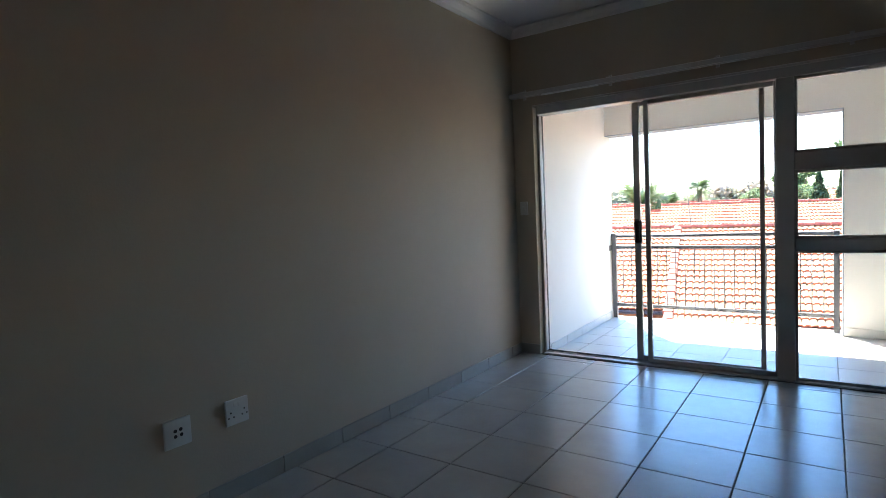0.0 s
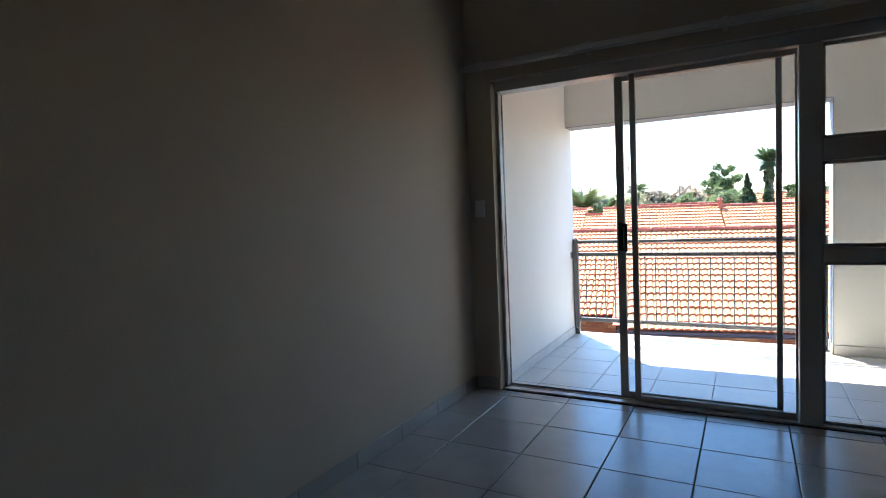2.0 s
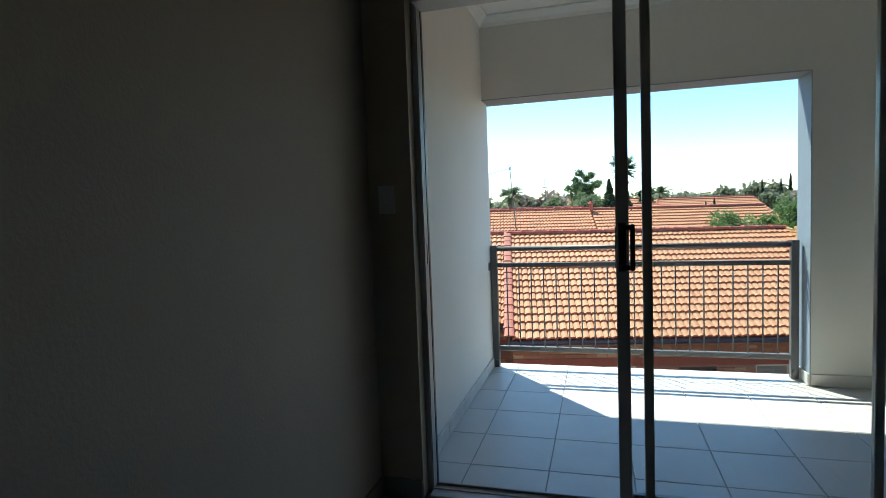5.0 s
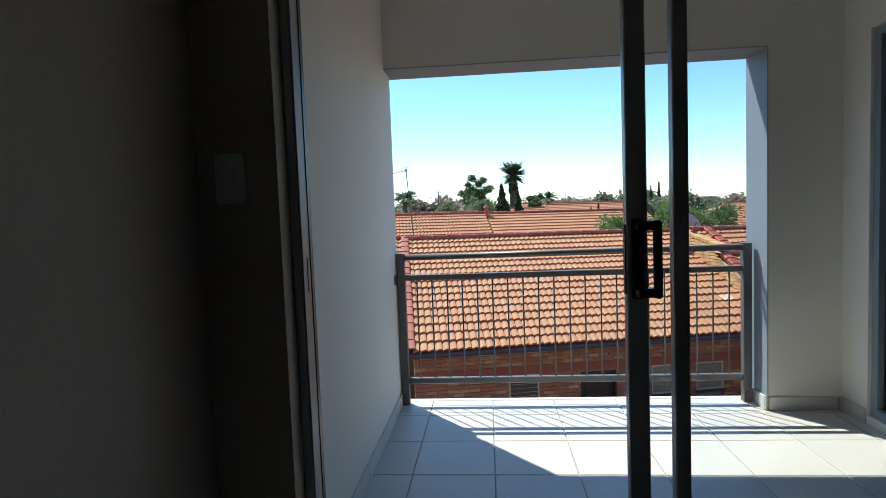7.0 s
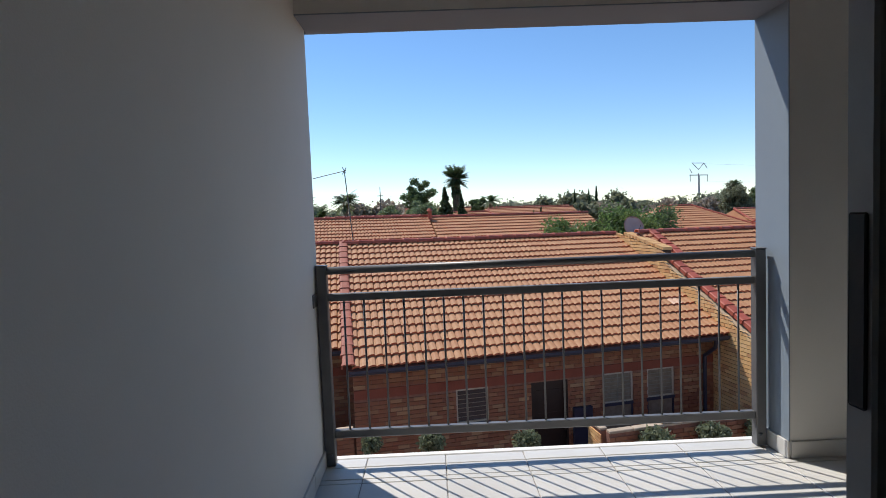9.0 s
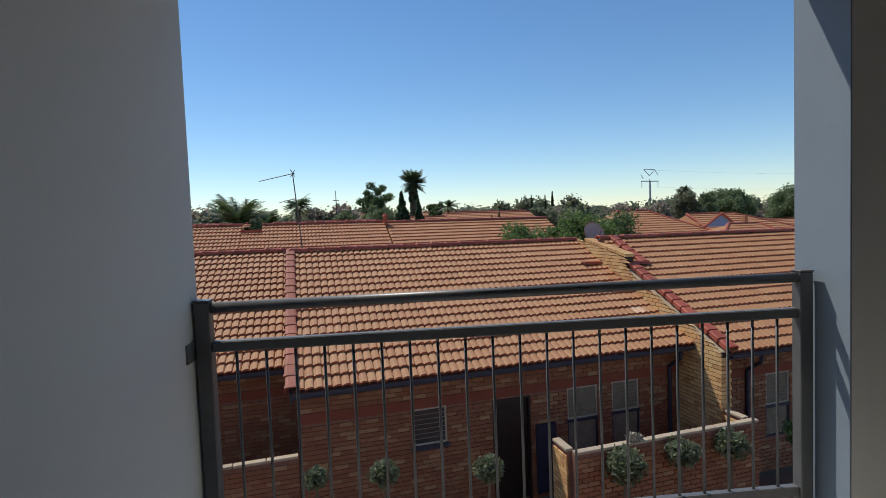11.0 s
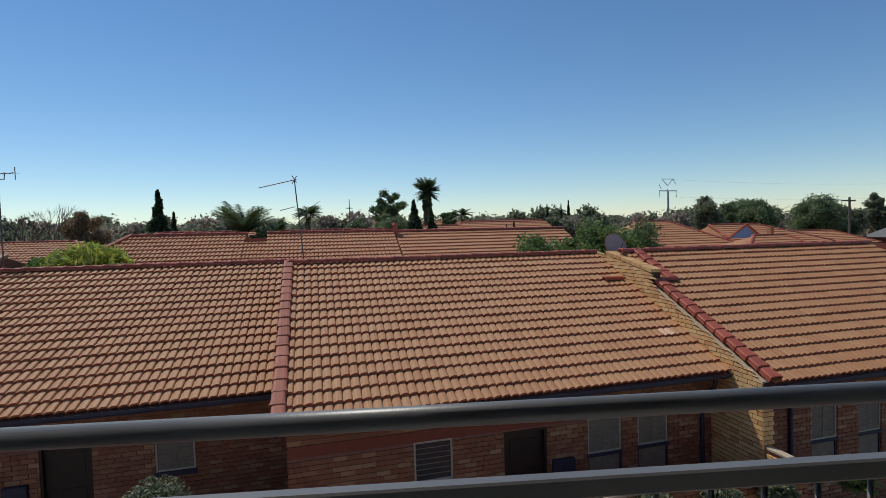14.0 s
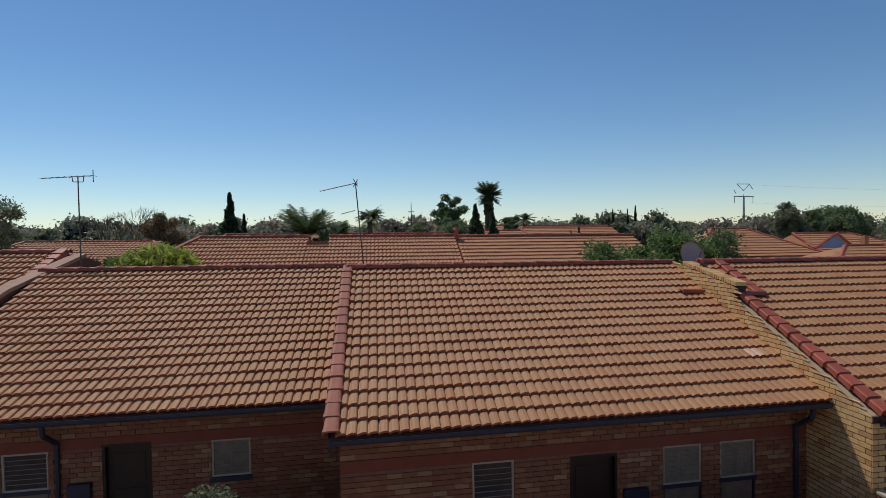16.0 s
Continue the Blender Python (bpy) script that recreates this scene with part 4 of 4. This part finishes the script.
        rr = r * (0.55 + 0.5 * math.sin(math.pi * min(1, s * 1.15 + 0.1))) * (1 - s ** 3) + 0.05
        a = rng.uniform(0, 6.283)
        cl.append(((p.x + math.cos(a) * rr * 0.25, p.y + math.sin(a) * rr * 0.25, p.z + h * (0.06 + 0.92 * s)), (rr * 0.85, rr * 0.85, h * 0.06), 420))
    place(new("crown", leaf_mesh("crown", cl, r * 0.13, LEAF_C, seed + 3)), t)
    return t


def bare_tree(u, v, z0, h, label, seed):
    p = wv((u, v, z0))
    t = thing("bare_tree", p, label, "tree", "bare trees")
    rng = random.Random(seed)
    bm = bmesh.new()

    def grow(a, d, ln, w, depth):
        b = a + d * ln
        rod(bm, a, b, w, w * 0.65, 5 if depth > 2 else 3)
        if depth == 0:
            return
        for _ in range(3):
            nd = (d + Vector((rng.uniform(-1, 1), rng.uniform(-1, 1), rng.uniform(-0.2, 0.7))) * 0.65).normalized()
            grow(b, nd, ln * rng.uniform(0.6, 0.8), w * 0.6, depth - 1)
    grow(p, Vector((0, 0, 1)), h * SC * 0.34, h * 0.022, 5)
    part("branch_crown", bm, BARK, t)
    return t


# walls and shrubs in the lane
garden_wall([(4.96, 8.30, 8.86, 8.30), (4.96, 8.42, 4.96, 8.95), (8.75, 8.42, 8.75, 8.90)], -2.55, "brick garden wall with a pale sunlit coping")
garden_wall([(-1.6, 10.4, 0.56, 10.4)], -2.70, "brick garden wall with a pale sunlit coping beside the corner")
tuft = thing("dried_plant", wv((6.15, 8.30, -2.55)), "small white dried plant tuft on the garden wall", "plant")
place(new("tuft", leaf_mesh("tuft", [(tuple(wv((6.15, 8.30, -2.50))), (0.16, 0.10, 0.07), 260)], 0.04, CREAM, 5, 3.0)), tuft)
shrub(-1.13, 9.8, -2.40, 0.47, LEAF_G, "clipped round grey-green bush on a stem", 11, "topiary_bush", 5200, 0.035)
shrub(0.83, 8.05, -2.14, 0.17, LEAF_G, "small grey-green shrub in the lane", 12, n=900, leaf_size=0.04)
shrub(1.76, 8.05, -2.24, 0.22, LEAF_G, "small dark shrub in the lane", 13, n=1100, leaf_size=0.045)
shrub(3.36, 8.05, -2.46, 0.24, LEAF_G, "rounded grey-green shrub by the door", 14, n=1400, leaf_size=0.045)
shrub(5.75, 8.0, -2.80, 0.36, LEAF_G, "leafy grey-green shrub against the garden wall", 15, n=1500, leaf_size=0.055)
shrub(6.90, 8.0, -2.76, 0.30, LEAF_G, "leafy shrub against the garden wall", 16, n=1000, leaf_size=0.055)
shrub(8.00, 8.0, -2.80, 0.31, LEAF_G, "grey-green shrub against the garden wall", 17, n=1100, leaf_size=0.055)
shrub(9.70, 8.0, -2.85, 0.33, LEAF_M, "sparse yellowish green shrub in front of the house", 18, n=650, leaf_size=0.055)

# planting between the rows
t = shrub(-5.0, 19.2, 0.55, 1.15, LEAF_Y, "broad yellow-green bush behind the roof ridge", 31, "bush", 3000, 0.075, 0.6, 5.5)
t = shrub(-6.1, 19.2, 0.35, 0.7, LEAF_M, "green bush behind the roof ridge", 32, "bush", 1200, 0.13, 0.7)
tree("tree", 11.7, 19.8, GZ, 6.25, 1.9, LEAF_M, "bushy green tree behind the terrace roof", 41, 22, 150, 0.13, 0.55)
tree("tree", 9.4, 20.0, GZ, 5.75, 1.6, LEAF_M, "low green tree behind the terrace roof", 42, 18, 140, 0.13, 0.55)
tree("tree", 13.6, 20.8, GZ, 6.0, 1.7, LEAF_D, "dark green tree behind the terrace roof", 43, 20, 140, 0.13, 0.55)


# ---- houses farther off ----
def far_house(name, label, u0, u1, ve, ze, vr, zr, tw=0.30, gauge=0.325, hip0=0.0, hip1=0.0, ridge=True, roof_mat=None, base=GZ):
    h = thing(name, wv(((u0 + u1) / 2, ve + 0.5, base)), label, "house", "houses beyond the terrace")
    vb = 2 * vr - ve
    bm = bmesh.new()
    box(bm, u0 + 0.3, u1 - 0.3, ve + 0.5, vb - 0.5, base, ze - 0.02)
    part("wall", bm, BAND, h, "red-brown brick wall", WM)
    bm = bmesh.new()
    c = [(u0, ve, ze), (u1, ve, ze), (u1, vb, ze), (u0, vb, ze), (u0 + hip0, vr, zr), (u1 - hip1, vr, zr)]
    vs = [bm.verts.new((a, b, z - 0.02)) for a, b, z in c]
    lo = [bm.verts.new((a, b, z - 0.10)) for a, b, z in c[:4]]
    for f in ((0, 1, 5, 4), (1, 2, 5), (2, 3, 4, 5), (3, 0, 4)):
        bm.faces.new([vs[i] for i in f])
    for i in range(4):
        j = (i + 1) % 4
        bm.faces.new((lo[i], lo[j], vs[j], vs[i]))
    bm.faces.new(lo[::-1])
    bmesh.ops.recalc_face_normals(bm, faces=bm.faces)
    rf = part("roof", bm, roof_mat or ROOF_FAR, h, "tiled roof", WM)
    roof_side(rf, u0, u1, ve, ze, vr, zr, 0, ROOF_FAR, roof_mat or ROOF_FAR, tw, gauge, 2, hip0, hip1)
    if ridge:
        ridge_line(rf, u0 + hip0, u1 - hip1, vr, zr + 0.02, 0.12, 0.42)
    for hp, u, sg in ((hip0, u0, 1), (hip1, u1, -1)):
        if hp:
            bm = bmesh.new()
            rod(bm, (u, ve, ze + 0.02), (u + sg * hp, vr, zr + 0.03), 0.10, n=7)
            part("hip_cap", bm, RIDGE, rf, "", WM)
    return h, rf


far1, far1r = far_house("terraced_house", "brick terraced house of the row behind, tiled roof", -8.3, -1.45, 19.4, -0.72, 24.4, 1.45, hip0=2.9)
far2, far2r = far_house("terraced_house", "brick terraced house of the row behind, tiled roof", -0.68, 4.32, 19.4, -0.72, 24.4, 1.45)
far3, far3r = far_house("terraced_house", "brick terraced house of the row behind, tiled roof", 4.40, 12.2, 19.4, -0.75, 24.4, 1.42)
sad, sadr = far_house("link_roof", "low red tiled link between two roofs", -1.45, -0.68, 19.4, -0.72, 23.9, 1.2, ridge=False)
part("step_block", boxes((-1.45, -0.68, 23.75, 24.0, 1.1, 1.3)), RIDGE, sad, "red tiled step", WM)
bm = bmesh.new()
rod(bm, (4.36, 24.2, 1.3), (4.36, 24.2, 1.76), 0.09, n=8)
rod(bm, (4.36, 24.2, 1.71), (4.36, 24.2, 1.83), 0.15, 0.06, n=8)
part("vent_cowl", bm, RIDGE, far3r, "small dark red roof vent", WM)
part("joint_strip", boxes((4.32, 4.40, 19.5, 24.3, -1.1, -0.9)), DECK, far3, "", WM)

far_house("house", "distant house with a red tiled roof", 9.5, 14.8, 40.0, 0.2, 45.0, 1.95, 0.5, 0.45, 0.0, 2.2)
far_house("house", "distant house with a red tiled roof", 13.0, 23.5, 46.5, 0.4, 52.0, 2.35, 0.5, 0.45, 1.5, 0.0)
far_house("house", "distant house with a long red tiled roof", 8.0, 30.0, 62.0, 0.6, 68.0, 2.9, 0.7, 0.6)
far_house("house", "distant house with a long red tiled roof", -9.5, 6.0, 34.0, 0.0, 39.5, 1.72, 0.5, 0.45, 1.2, 0.0)
far_house("house", "distant brown-roofed house among bare trees", -24.0, -10.0, 36.0, -0.5, 42.0, 1.35, 0.5, 0.45, 3.0, 3.5)
far_house("house", "distant brown-roofed house among trees", -23.0, -12.5, 26.0, -0.7, 30.0, 0.9, 0.5, 0.45, 2.5, 1.5)
far_house("house", "red-roofed house with hipped ends beyond the trees", 20.5, 29.4, 32.0, 0.10, 36.0, 1.86, 0.4, 0.4, 3.2, 3.2)
hb, hbr = far_house("house", "red-roofed house with a pale blue gable", 29.7, 38.6, 32.5, 0.10, 36.0, 1.50, 0.4, 0.4, 0.4, 4.0)
bm = bmesh.new()
prism(bm, [(28.6, 0.55), (31.4, 0.55), (30.1, 1.42)], 32.3, 32.45, 1)
part("gable", bm, BLUE_G, hb, "pale blue painted gable", WM)
bm = bmesh.new()
for a, b in (((28.5, 32.2, 0.55), (30.1, 32.2, 1.50)), ((31.5, 32.2, 0.55), (30.1, 32.2, 1.50))):
    rod(bm, a, b, 0.09, n=6)
part("barge_tile", bm, RIDGE, hb, "red barge tiles", WM)
part("chimney", boxes((31.6, 31.9, 31.6, 31.9, -0.5, 1.25)), ROOF_FAR, hb, "small plastered chimney", WM)
far_house("house", "low red roof in front of the blue gable", 25.6, 32.4, 27.5, -0.55, 30.5, 0.72, 0.4, 0.4, 3.5, 0.6)
far_house("house", "low red roof beyond the terrace", 36.0, 46.0, 34.5, -0.2, 37.5, 0.85, 0.4, 0.4, 2.0, 2.0)
far_house("house", "grey-roofed house at the far side", 84.0, 104.0, 54.0, -0.6, 60.0, 2.0, 0.8, 0.7, 2.5, 2.5, roof_mat=GREYROOF)

# ---- aerials, dish, poles ----
def aerial(u, v, z0, z1, lean, boom_l, boom_r, tilt, label, extra):
    t = thing("tv_aerial", wv((u, v, z0)), label, "tv aerial", "roof aerials")
    top = (u + lean, v, z1)
    bm = bmesh.new()
    rod(bm, (u, v, z0), top, 0.018, 0.014, 6)
    part("mast", bm, STEEL, t, "", WM)
    a, b = (top[0] - boom_l, v, z1 - tilt), (top[0] + boom_r, v, z1 + tilt * boom_r / max(boom_l, 0.01))
    bm = bmesh.new()
    rod(bm, a, b, 0.012, n=5)
    part("boom", bm, STEEL, t, "", WM)
    bm = bmesh.new()
    for k in range(9):
        s = k / 8
        c = Vector(a).lerp(Vector(b), s)
        w = 0.12 + 0.10 * s
        rod(bm, c + Vector((0, -w, 0)), c + Vector((0, w, 0)), 0.004, n=4)
    part("element", bm, STEEL, t, "thin director rods", WM)
    bm = bmesh.new()
    for p0, p1 in extra:
        rod(bm, (top[0] + p0[0], v, z1 + p0[1]), (top[0] + p1[0], v, z1 + p1[1]), 0.011, n=5)
    part("reflector", bm, STEEL, t, "", WM)
    return t


aerial(0.84, 17.0, 0.5, 2.84, -0.18, 0.92, 0.05, 0.22, "leaning television aerial on a thin mast", [((-0.06, -0.10), (0.06, 0.10)), ((-0.06, 0.12), (0.05, -0.08)), ((-0.40, -0.82), (-0.02, -0.72))])
aerial(-6.45, 18.0, 0.4, 3.04, 0.0, 0.85, 0.36, 0.06, "television aerial with a long boom on a mast", [((0.36, -0.14), (0.36, 0.18)), ((-0.14, 0.0), (-0.12, -0.14)), ((0.14, 0.02), (0.12, -0.14)), ((-0.12, -0.14), (0.12, -0.14))])

dish = thing("satellite_dish", wv((10.05, 16.2, 0.2)), "grey round satellite dish behind the roof ridge", "satellite dish")
bm = bmesh.new()
m = Matrix.Translation(wv((10.05, 16.2, 0.82))) @ Vector((0.25, -0.9, 0.35)).to_track_quat("Z", "Y").to_matrix().to_4x4()
rings = []
for k in range(7):
    r = 0.40 * k / 6
    rings.append([bm.verts.new(m @ Vector((r * math.cos(a), r * math.sin(a), 0.35 * r * r))) for a in [2 * math.pi * i / 28 for i in range(28)]] if k else [bm.verts.new(m @ Vector((0, 0, 0)))])
for k in range(1, 7):
    for i in range(28):
        j = (i + 1) % 28
        if k == 1:
            bm.faces.new((rings[0][0], rings[1][i], rings[1][j]))
        else:
            bm.faces.new((rings[k - 1][i], rings[k][i], rings[k][j], rings[k - 1][j]))
bmesh.ops.solidify(bm, geom=bm.faces[:], thickness=0.012)
part("reflector", bm, DISH_M, dish, smooth=True)
bm = bmesh.new()
rod(bm, wv((10.05, 16.25, -0.6)), wv((10.05, 16.25, 0.8)), 0.025, n=7)
part("pole", bm, STEEL, dish)
bm = bmesh.new()
rod(bm, m @ Vector((0, -0.38, 0.05)), m @ Vector((0, -0.05, 0.42)), 0.012, n=5)
part("feed_arm", bm, STEEL, dish)

pyl = thing("pylon", wv((109.5, 150, GZ)), "distant grey steel power line pole with a crossarm", "pylon")
bm = bmesh.new()
rod(bm, (109.5, 150, GZ), (109.5, 150, 13.4), 0.45, 0.25, 8)
part("pole", bm, HAZE_STEEL, pyl, "", WM)
bm = bmesh.new()
rod(bm, (106.2, 150, 13.3), (112.8, 150, 13.3), 0.16, n=5)
part("crossarm", bm, HAZE_STEEL, pyl, "", WM)
bm = bmesh.new()
for a, b in ((106.4, 12.2), (112.6, 12.2)):
    rod(bm, (a, 150, 13.3), (a, 150, 11.3), 0.09, n=5)
for a, b in (((107.2, 17.0), (109.4, 15.0)), ((109.4, 15.0), (111.4, 17.0)), ((107.2, 17.0), (111.4, 17.0)), ((106.2, 15.3), (107.0, 14.0)), ((111.4, 17.0), (112.6, 15.4)), ((109.4, 13.3), (109.4, 13.9))):
    rod(bm, (a[0], 150, a[1]), (b[0], 150, b[1]), 0.10, n=5)
part("insulator", bm, HAZE_STEEL, pyl, "", WM)
wires = thing("power_cables", wv((112.6, 150, 13.0)), "thin power cables running from the pole", "cable")
for z0, z1 in ((16.8, 18.0), (11.4, 12.6)):
    bm = bmesh.new()
    rings = []
    for k in range(13):
        f = k / 12
        c = Vector((111.5 + 140 * f, 150 + 10 * f, z0 + (z1 - z0) * f - 5.0 * f * (1 - f)))
        rings.append([bm.verts.new(c + Vector((0, 0.014 * math.cos(a), 0.014 * math.sin(a)))) for a in (0.0, 2.094, 4.189)])
    for p, q in zip(rings, rings[1:]):
        for n in range(3):
            bm.faces.new((p[n], p[(n + 1) % 3], q[(n + 1) % 3], q[n]))
    part("cable", bm, HAZE_STEEL, wires, "", WM)
mast = thing("radio_mast", wv((5.83, 80, GZ)), "thin distant mast with a small crossbar", "mast")
bm = bmesh.new()
rod(bm, (5.83, 80, GZ), (5.83, 80, 6.5), 0.14, 0.05, 6)
rod(bm, (5.4, 80, 5.2), (6.25, 80, 5.2), 0.06, n=5)
part("pole", bm, STEEL, mast, "", WM)
pole = thing("utility_pole", wv((74.3, 60, GZ)), "wooden utility pole with a crossbar among trees", "utility pole")
bm = bmesh.new()
rod(bm, (74.3, 60, GZ), (74.3, 60, 5.2), 0.22, 0.15, 7)
part("pole", bm, BARK, pole, "", WM)
part("crossbar", boxes((72.9, 75.4, 59.9, 60.1, 4.6, 4.8)), BARK, pole, "", WM)
bm = bmesh.new()
rod(bm, (74.3, 60, 4.7), (69.5, 60, 4.9), 0.06, n=5)
part("lamp_arm", bm, STEEL, pole, "", WM)

# ---- trees beyond ----
palm(13.35, 62, GZ, 6.15, 1.55, "tall palm with a shaggy dead-leaf skirt", 51, 130, width=0.42, trunk_r=0.42, low=-0.8, leaflets=8, droop=(0.0, 0.12))
skirt = leaf_mesh("skirt", [(tuple(wv((13.35, 62, 4.6))), (0.55, 0.55, 1.3), 1500), (tuple(wv((13.35, 62, 3.0))), (0.45, 0.45, 1.4), 1200)], 0.2, LEAF_C, 52)
place(new("dead_skirt", skirt), bpy.data.objects["palm_tree"])
cypress(7.6, 38, -1.0, 3.45, 0.95, "dark conical cypress behind the roofs", 53, "cypress pair")
cypress(8.85, 38.3, -1.0, 3.05, 0.72, "dark narrow cypress behind the roofs", 54, "cypress pair")
cypress(-15.6, 70, GZ, 6.5, 2.0, "tall dark cypress standing alone", 55)
cypress(-14.2, 70.5, GZ, 4.2, 1.2, "shorter dark cypress beside a tall one", 56)
cypress(13.75, 35, -1.0, 1.95, 0.28, "small dark cypress among the roofs", 57)
cypress(13.2, 35, -1.0, 1.75, 0.24, "small dark cypress among the roofs", 58)
cypress(40.6, 90, GZ, 5.8, 0.9, "far narrow dark green cypress", 59)
cypress(54.6, 110, GZ, 7.6, 1.2, "far dark cypress among other trees", 60)
cypress(52.8, 110, GZ, 6.9, 1.0, "far dark cypress among other trees", 61)
cypress(-5.2, 60, GZ, 3.9, 0.5, "far narrow dark green cypress", 62)
cypress(-4.3, 60, GZ, 4.3, 0.5, "far narrow dark green cypress", 63)
tree("tree", 8.85, 60, GZ, 10.9, 2.5, LEAF_D, "tall loose gum tree with an open crown", 271, 12, 85, 0.26, 0.5, r=0.62)
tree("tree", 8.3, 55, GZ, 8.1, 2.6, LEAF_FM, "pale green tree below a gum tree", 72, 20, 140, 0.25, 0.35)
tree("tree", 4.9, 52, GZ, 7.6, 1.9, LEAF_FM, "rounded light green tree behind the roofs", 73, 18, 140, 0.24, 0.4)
palm(-1.95, 28.0, GZ, 1.55, 1.75, "feathery palm rising behind the roof row", 74, 30, width=0.42, trunk_r=0.16, low=0.6, leaflets=26, droop=(0.1, 0.38))
palm(0.72, 38.0, GZ, 2.75, 1.05, "small date palm behind the roofs", 75, 60, width=0.26, trunk_r=0.16, low=-0.5, leaflets=14)
palm(-0.75, 33.0, GZ, 1.6, 1.2, "low palm behind the roofs", 76, 30, width=0.34, trunk_r=0.14, low=-0.2, leaflets=12)
palm(15.6, 55, GZ, 3.2, 1.3, "small far palm above roofs", 77, 30, width=0.35, trunk_r=0.18, low=-0.3, leaflets=10)
tree("tree", 14.4, 56, GZ, 8.6, 1.2, LEAF_D, "far dark green leafy tree", 78, 12, 110, 0.25, 0.5)
shrub(-3.0, 27.5, 0.8, 0.9, LEAF_D, "dark green planting behind the roof row", 79, "bush", 900, 0.16)
shrub(-1.0, 27.8, 1.0, 0.9, LEAF_D, "dark green planting behind the roof row", 80, "bush", 900, 0.16)
tree("tree", -18.6, 35, GZ, 8.7, 2.0, LEAF_G, "feathery grey-green tree with an open crown", 81, 12, 70, 0.16, 0.5)
palm(-25.5, 45, GZ, 3.1, 1.3, "small palm beside a feathery tree", 82, 30, width=0.35, trunk_r=0.2, low=-0.4, leaflets=10)
bare_tree(-21.5, 60, GZ, 8.8, "bare winter tree with fine branches", 83)
bare_tree(-14.8, 33, GZ, 6.0, "bare winter tree among low roofs", 84)
bare_tree(-24.5, 62, GZ, 7.8, "bare winter tree with fine branches", 85)
tree("tree", -19.2, 60, GZ, 8.8, 2.2, LEAF_B, "brown autumn tree with dry leaves", 86, 18, 140, 0.24, 0.4)
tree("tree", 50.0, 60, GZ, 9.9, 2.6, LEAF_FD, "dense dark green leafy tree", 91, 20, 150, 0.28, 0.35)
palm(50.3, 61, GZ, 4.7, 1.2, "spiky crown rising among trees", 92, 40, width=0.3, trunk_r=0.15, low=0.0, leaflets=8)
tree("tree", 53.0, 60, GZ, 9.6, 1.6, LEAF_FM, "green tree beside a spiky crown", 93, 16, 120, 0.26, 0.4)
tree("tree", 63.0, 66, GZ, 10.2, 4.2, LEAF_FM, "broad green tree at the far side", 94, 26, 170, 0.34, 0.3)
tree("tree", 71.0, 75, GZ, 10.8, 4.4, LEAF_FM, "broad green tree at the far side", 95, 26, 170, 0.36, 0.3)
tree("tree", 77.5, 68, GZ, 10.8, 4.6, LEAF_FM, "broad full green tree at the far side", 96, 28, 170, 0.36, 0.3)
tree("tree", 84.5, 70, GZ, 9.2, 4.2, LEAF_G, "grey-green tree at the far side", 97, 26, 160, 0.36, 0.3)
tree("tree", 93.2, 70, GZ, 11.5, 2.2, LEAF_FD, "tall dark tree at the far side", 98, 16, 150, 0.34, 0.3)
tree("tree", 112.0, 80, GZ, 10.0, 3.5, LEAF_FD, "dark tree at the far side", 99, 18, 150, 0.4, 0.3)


def tree_line(name, spec, material, seed, leaf_size, label):
    rng = np.random.default_rng(seed)
    cl = []
    for u0, u1, v0, v1, n, h0, h1 in spec:
        for _ in range(n):
            u, v, h = rng.uniform(u0, u1), rng.uniform(v0, v1), rng.uniform(h0, h1)
            w = h * rng.uniform(0.35, 0.6)
            for _ in range(5):
                c = wv((u + rng.uniform(-0.6, 0.6) * w, v, GZ + h * rng.uniform(0.35, 0.8)))
                r = h * rng.uniform(0.16, 0.27)
                cl.append((tuple(c), (r * 1.3 * SC, r * 1.3 * SC, r * SC), 190))
    ob = place(new(name, leaf_mesh(name, cl, leaf_size, material, seed + 1, inner=6.0)), None)
    return tagged(ob, label, "trees", kind="stuff")


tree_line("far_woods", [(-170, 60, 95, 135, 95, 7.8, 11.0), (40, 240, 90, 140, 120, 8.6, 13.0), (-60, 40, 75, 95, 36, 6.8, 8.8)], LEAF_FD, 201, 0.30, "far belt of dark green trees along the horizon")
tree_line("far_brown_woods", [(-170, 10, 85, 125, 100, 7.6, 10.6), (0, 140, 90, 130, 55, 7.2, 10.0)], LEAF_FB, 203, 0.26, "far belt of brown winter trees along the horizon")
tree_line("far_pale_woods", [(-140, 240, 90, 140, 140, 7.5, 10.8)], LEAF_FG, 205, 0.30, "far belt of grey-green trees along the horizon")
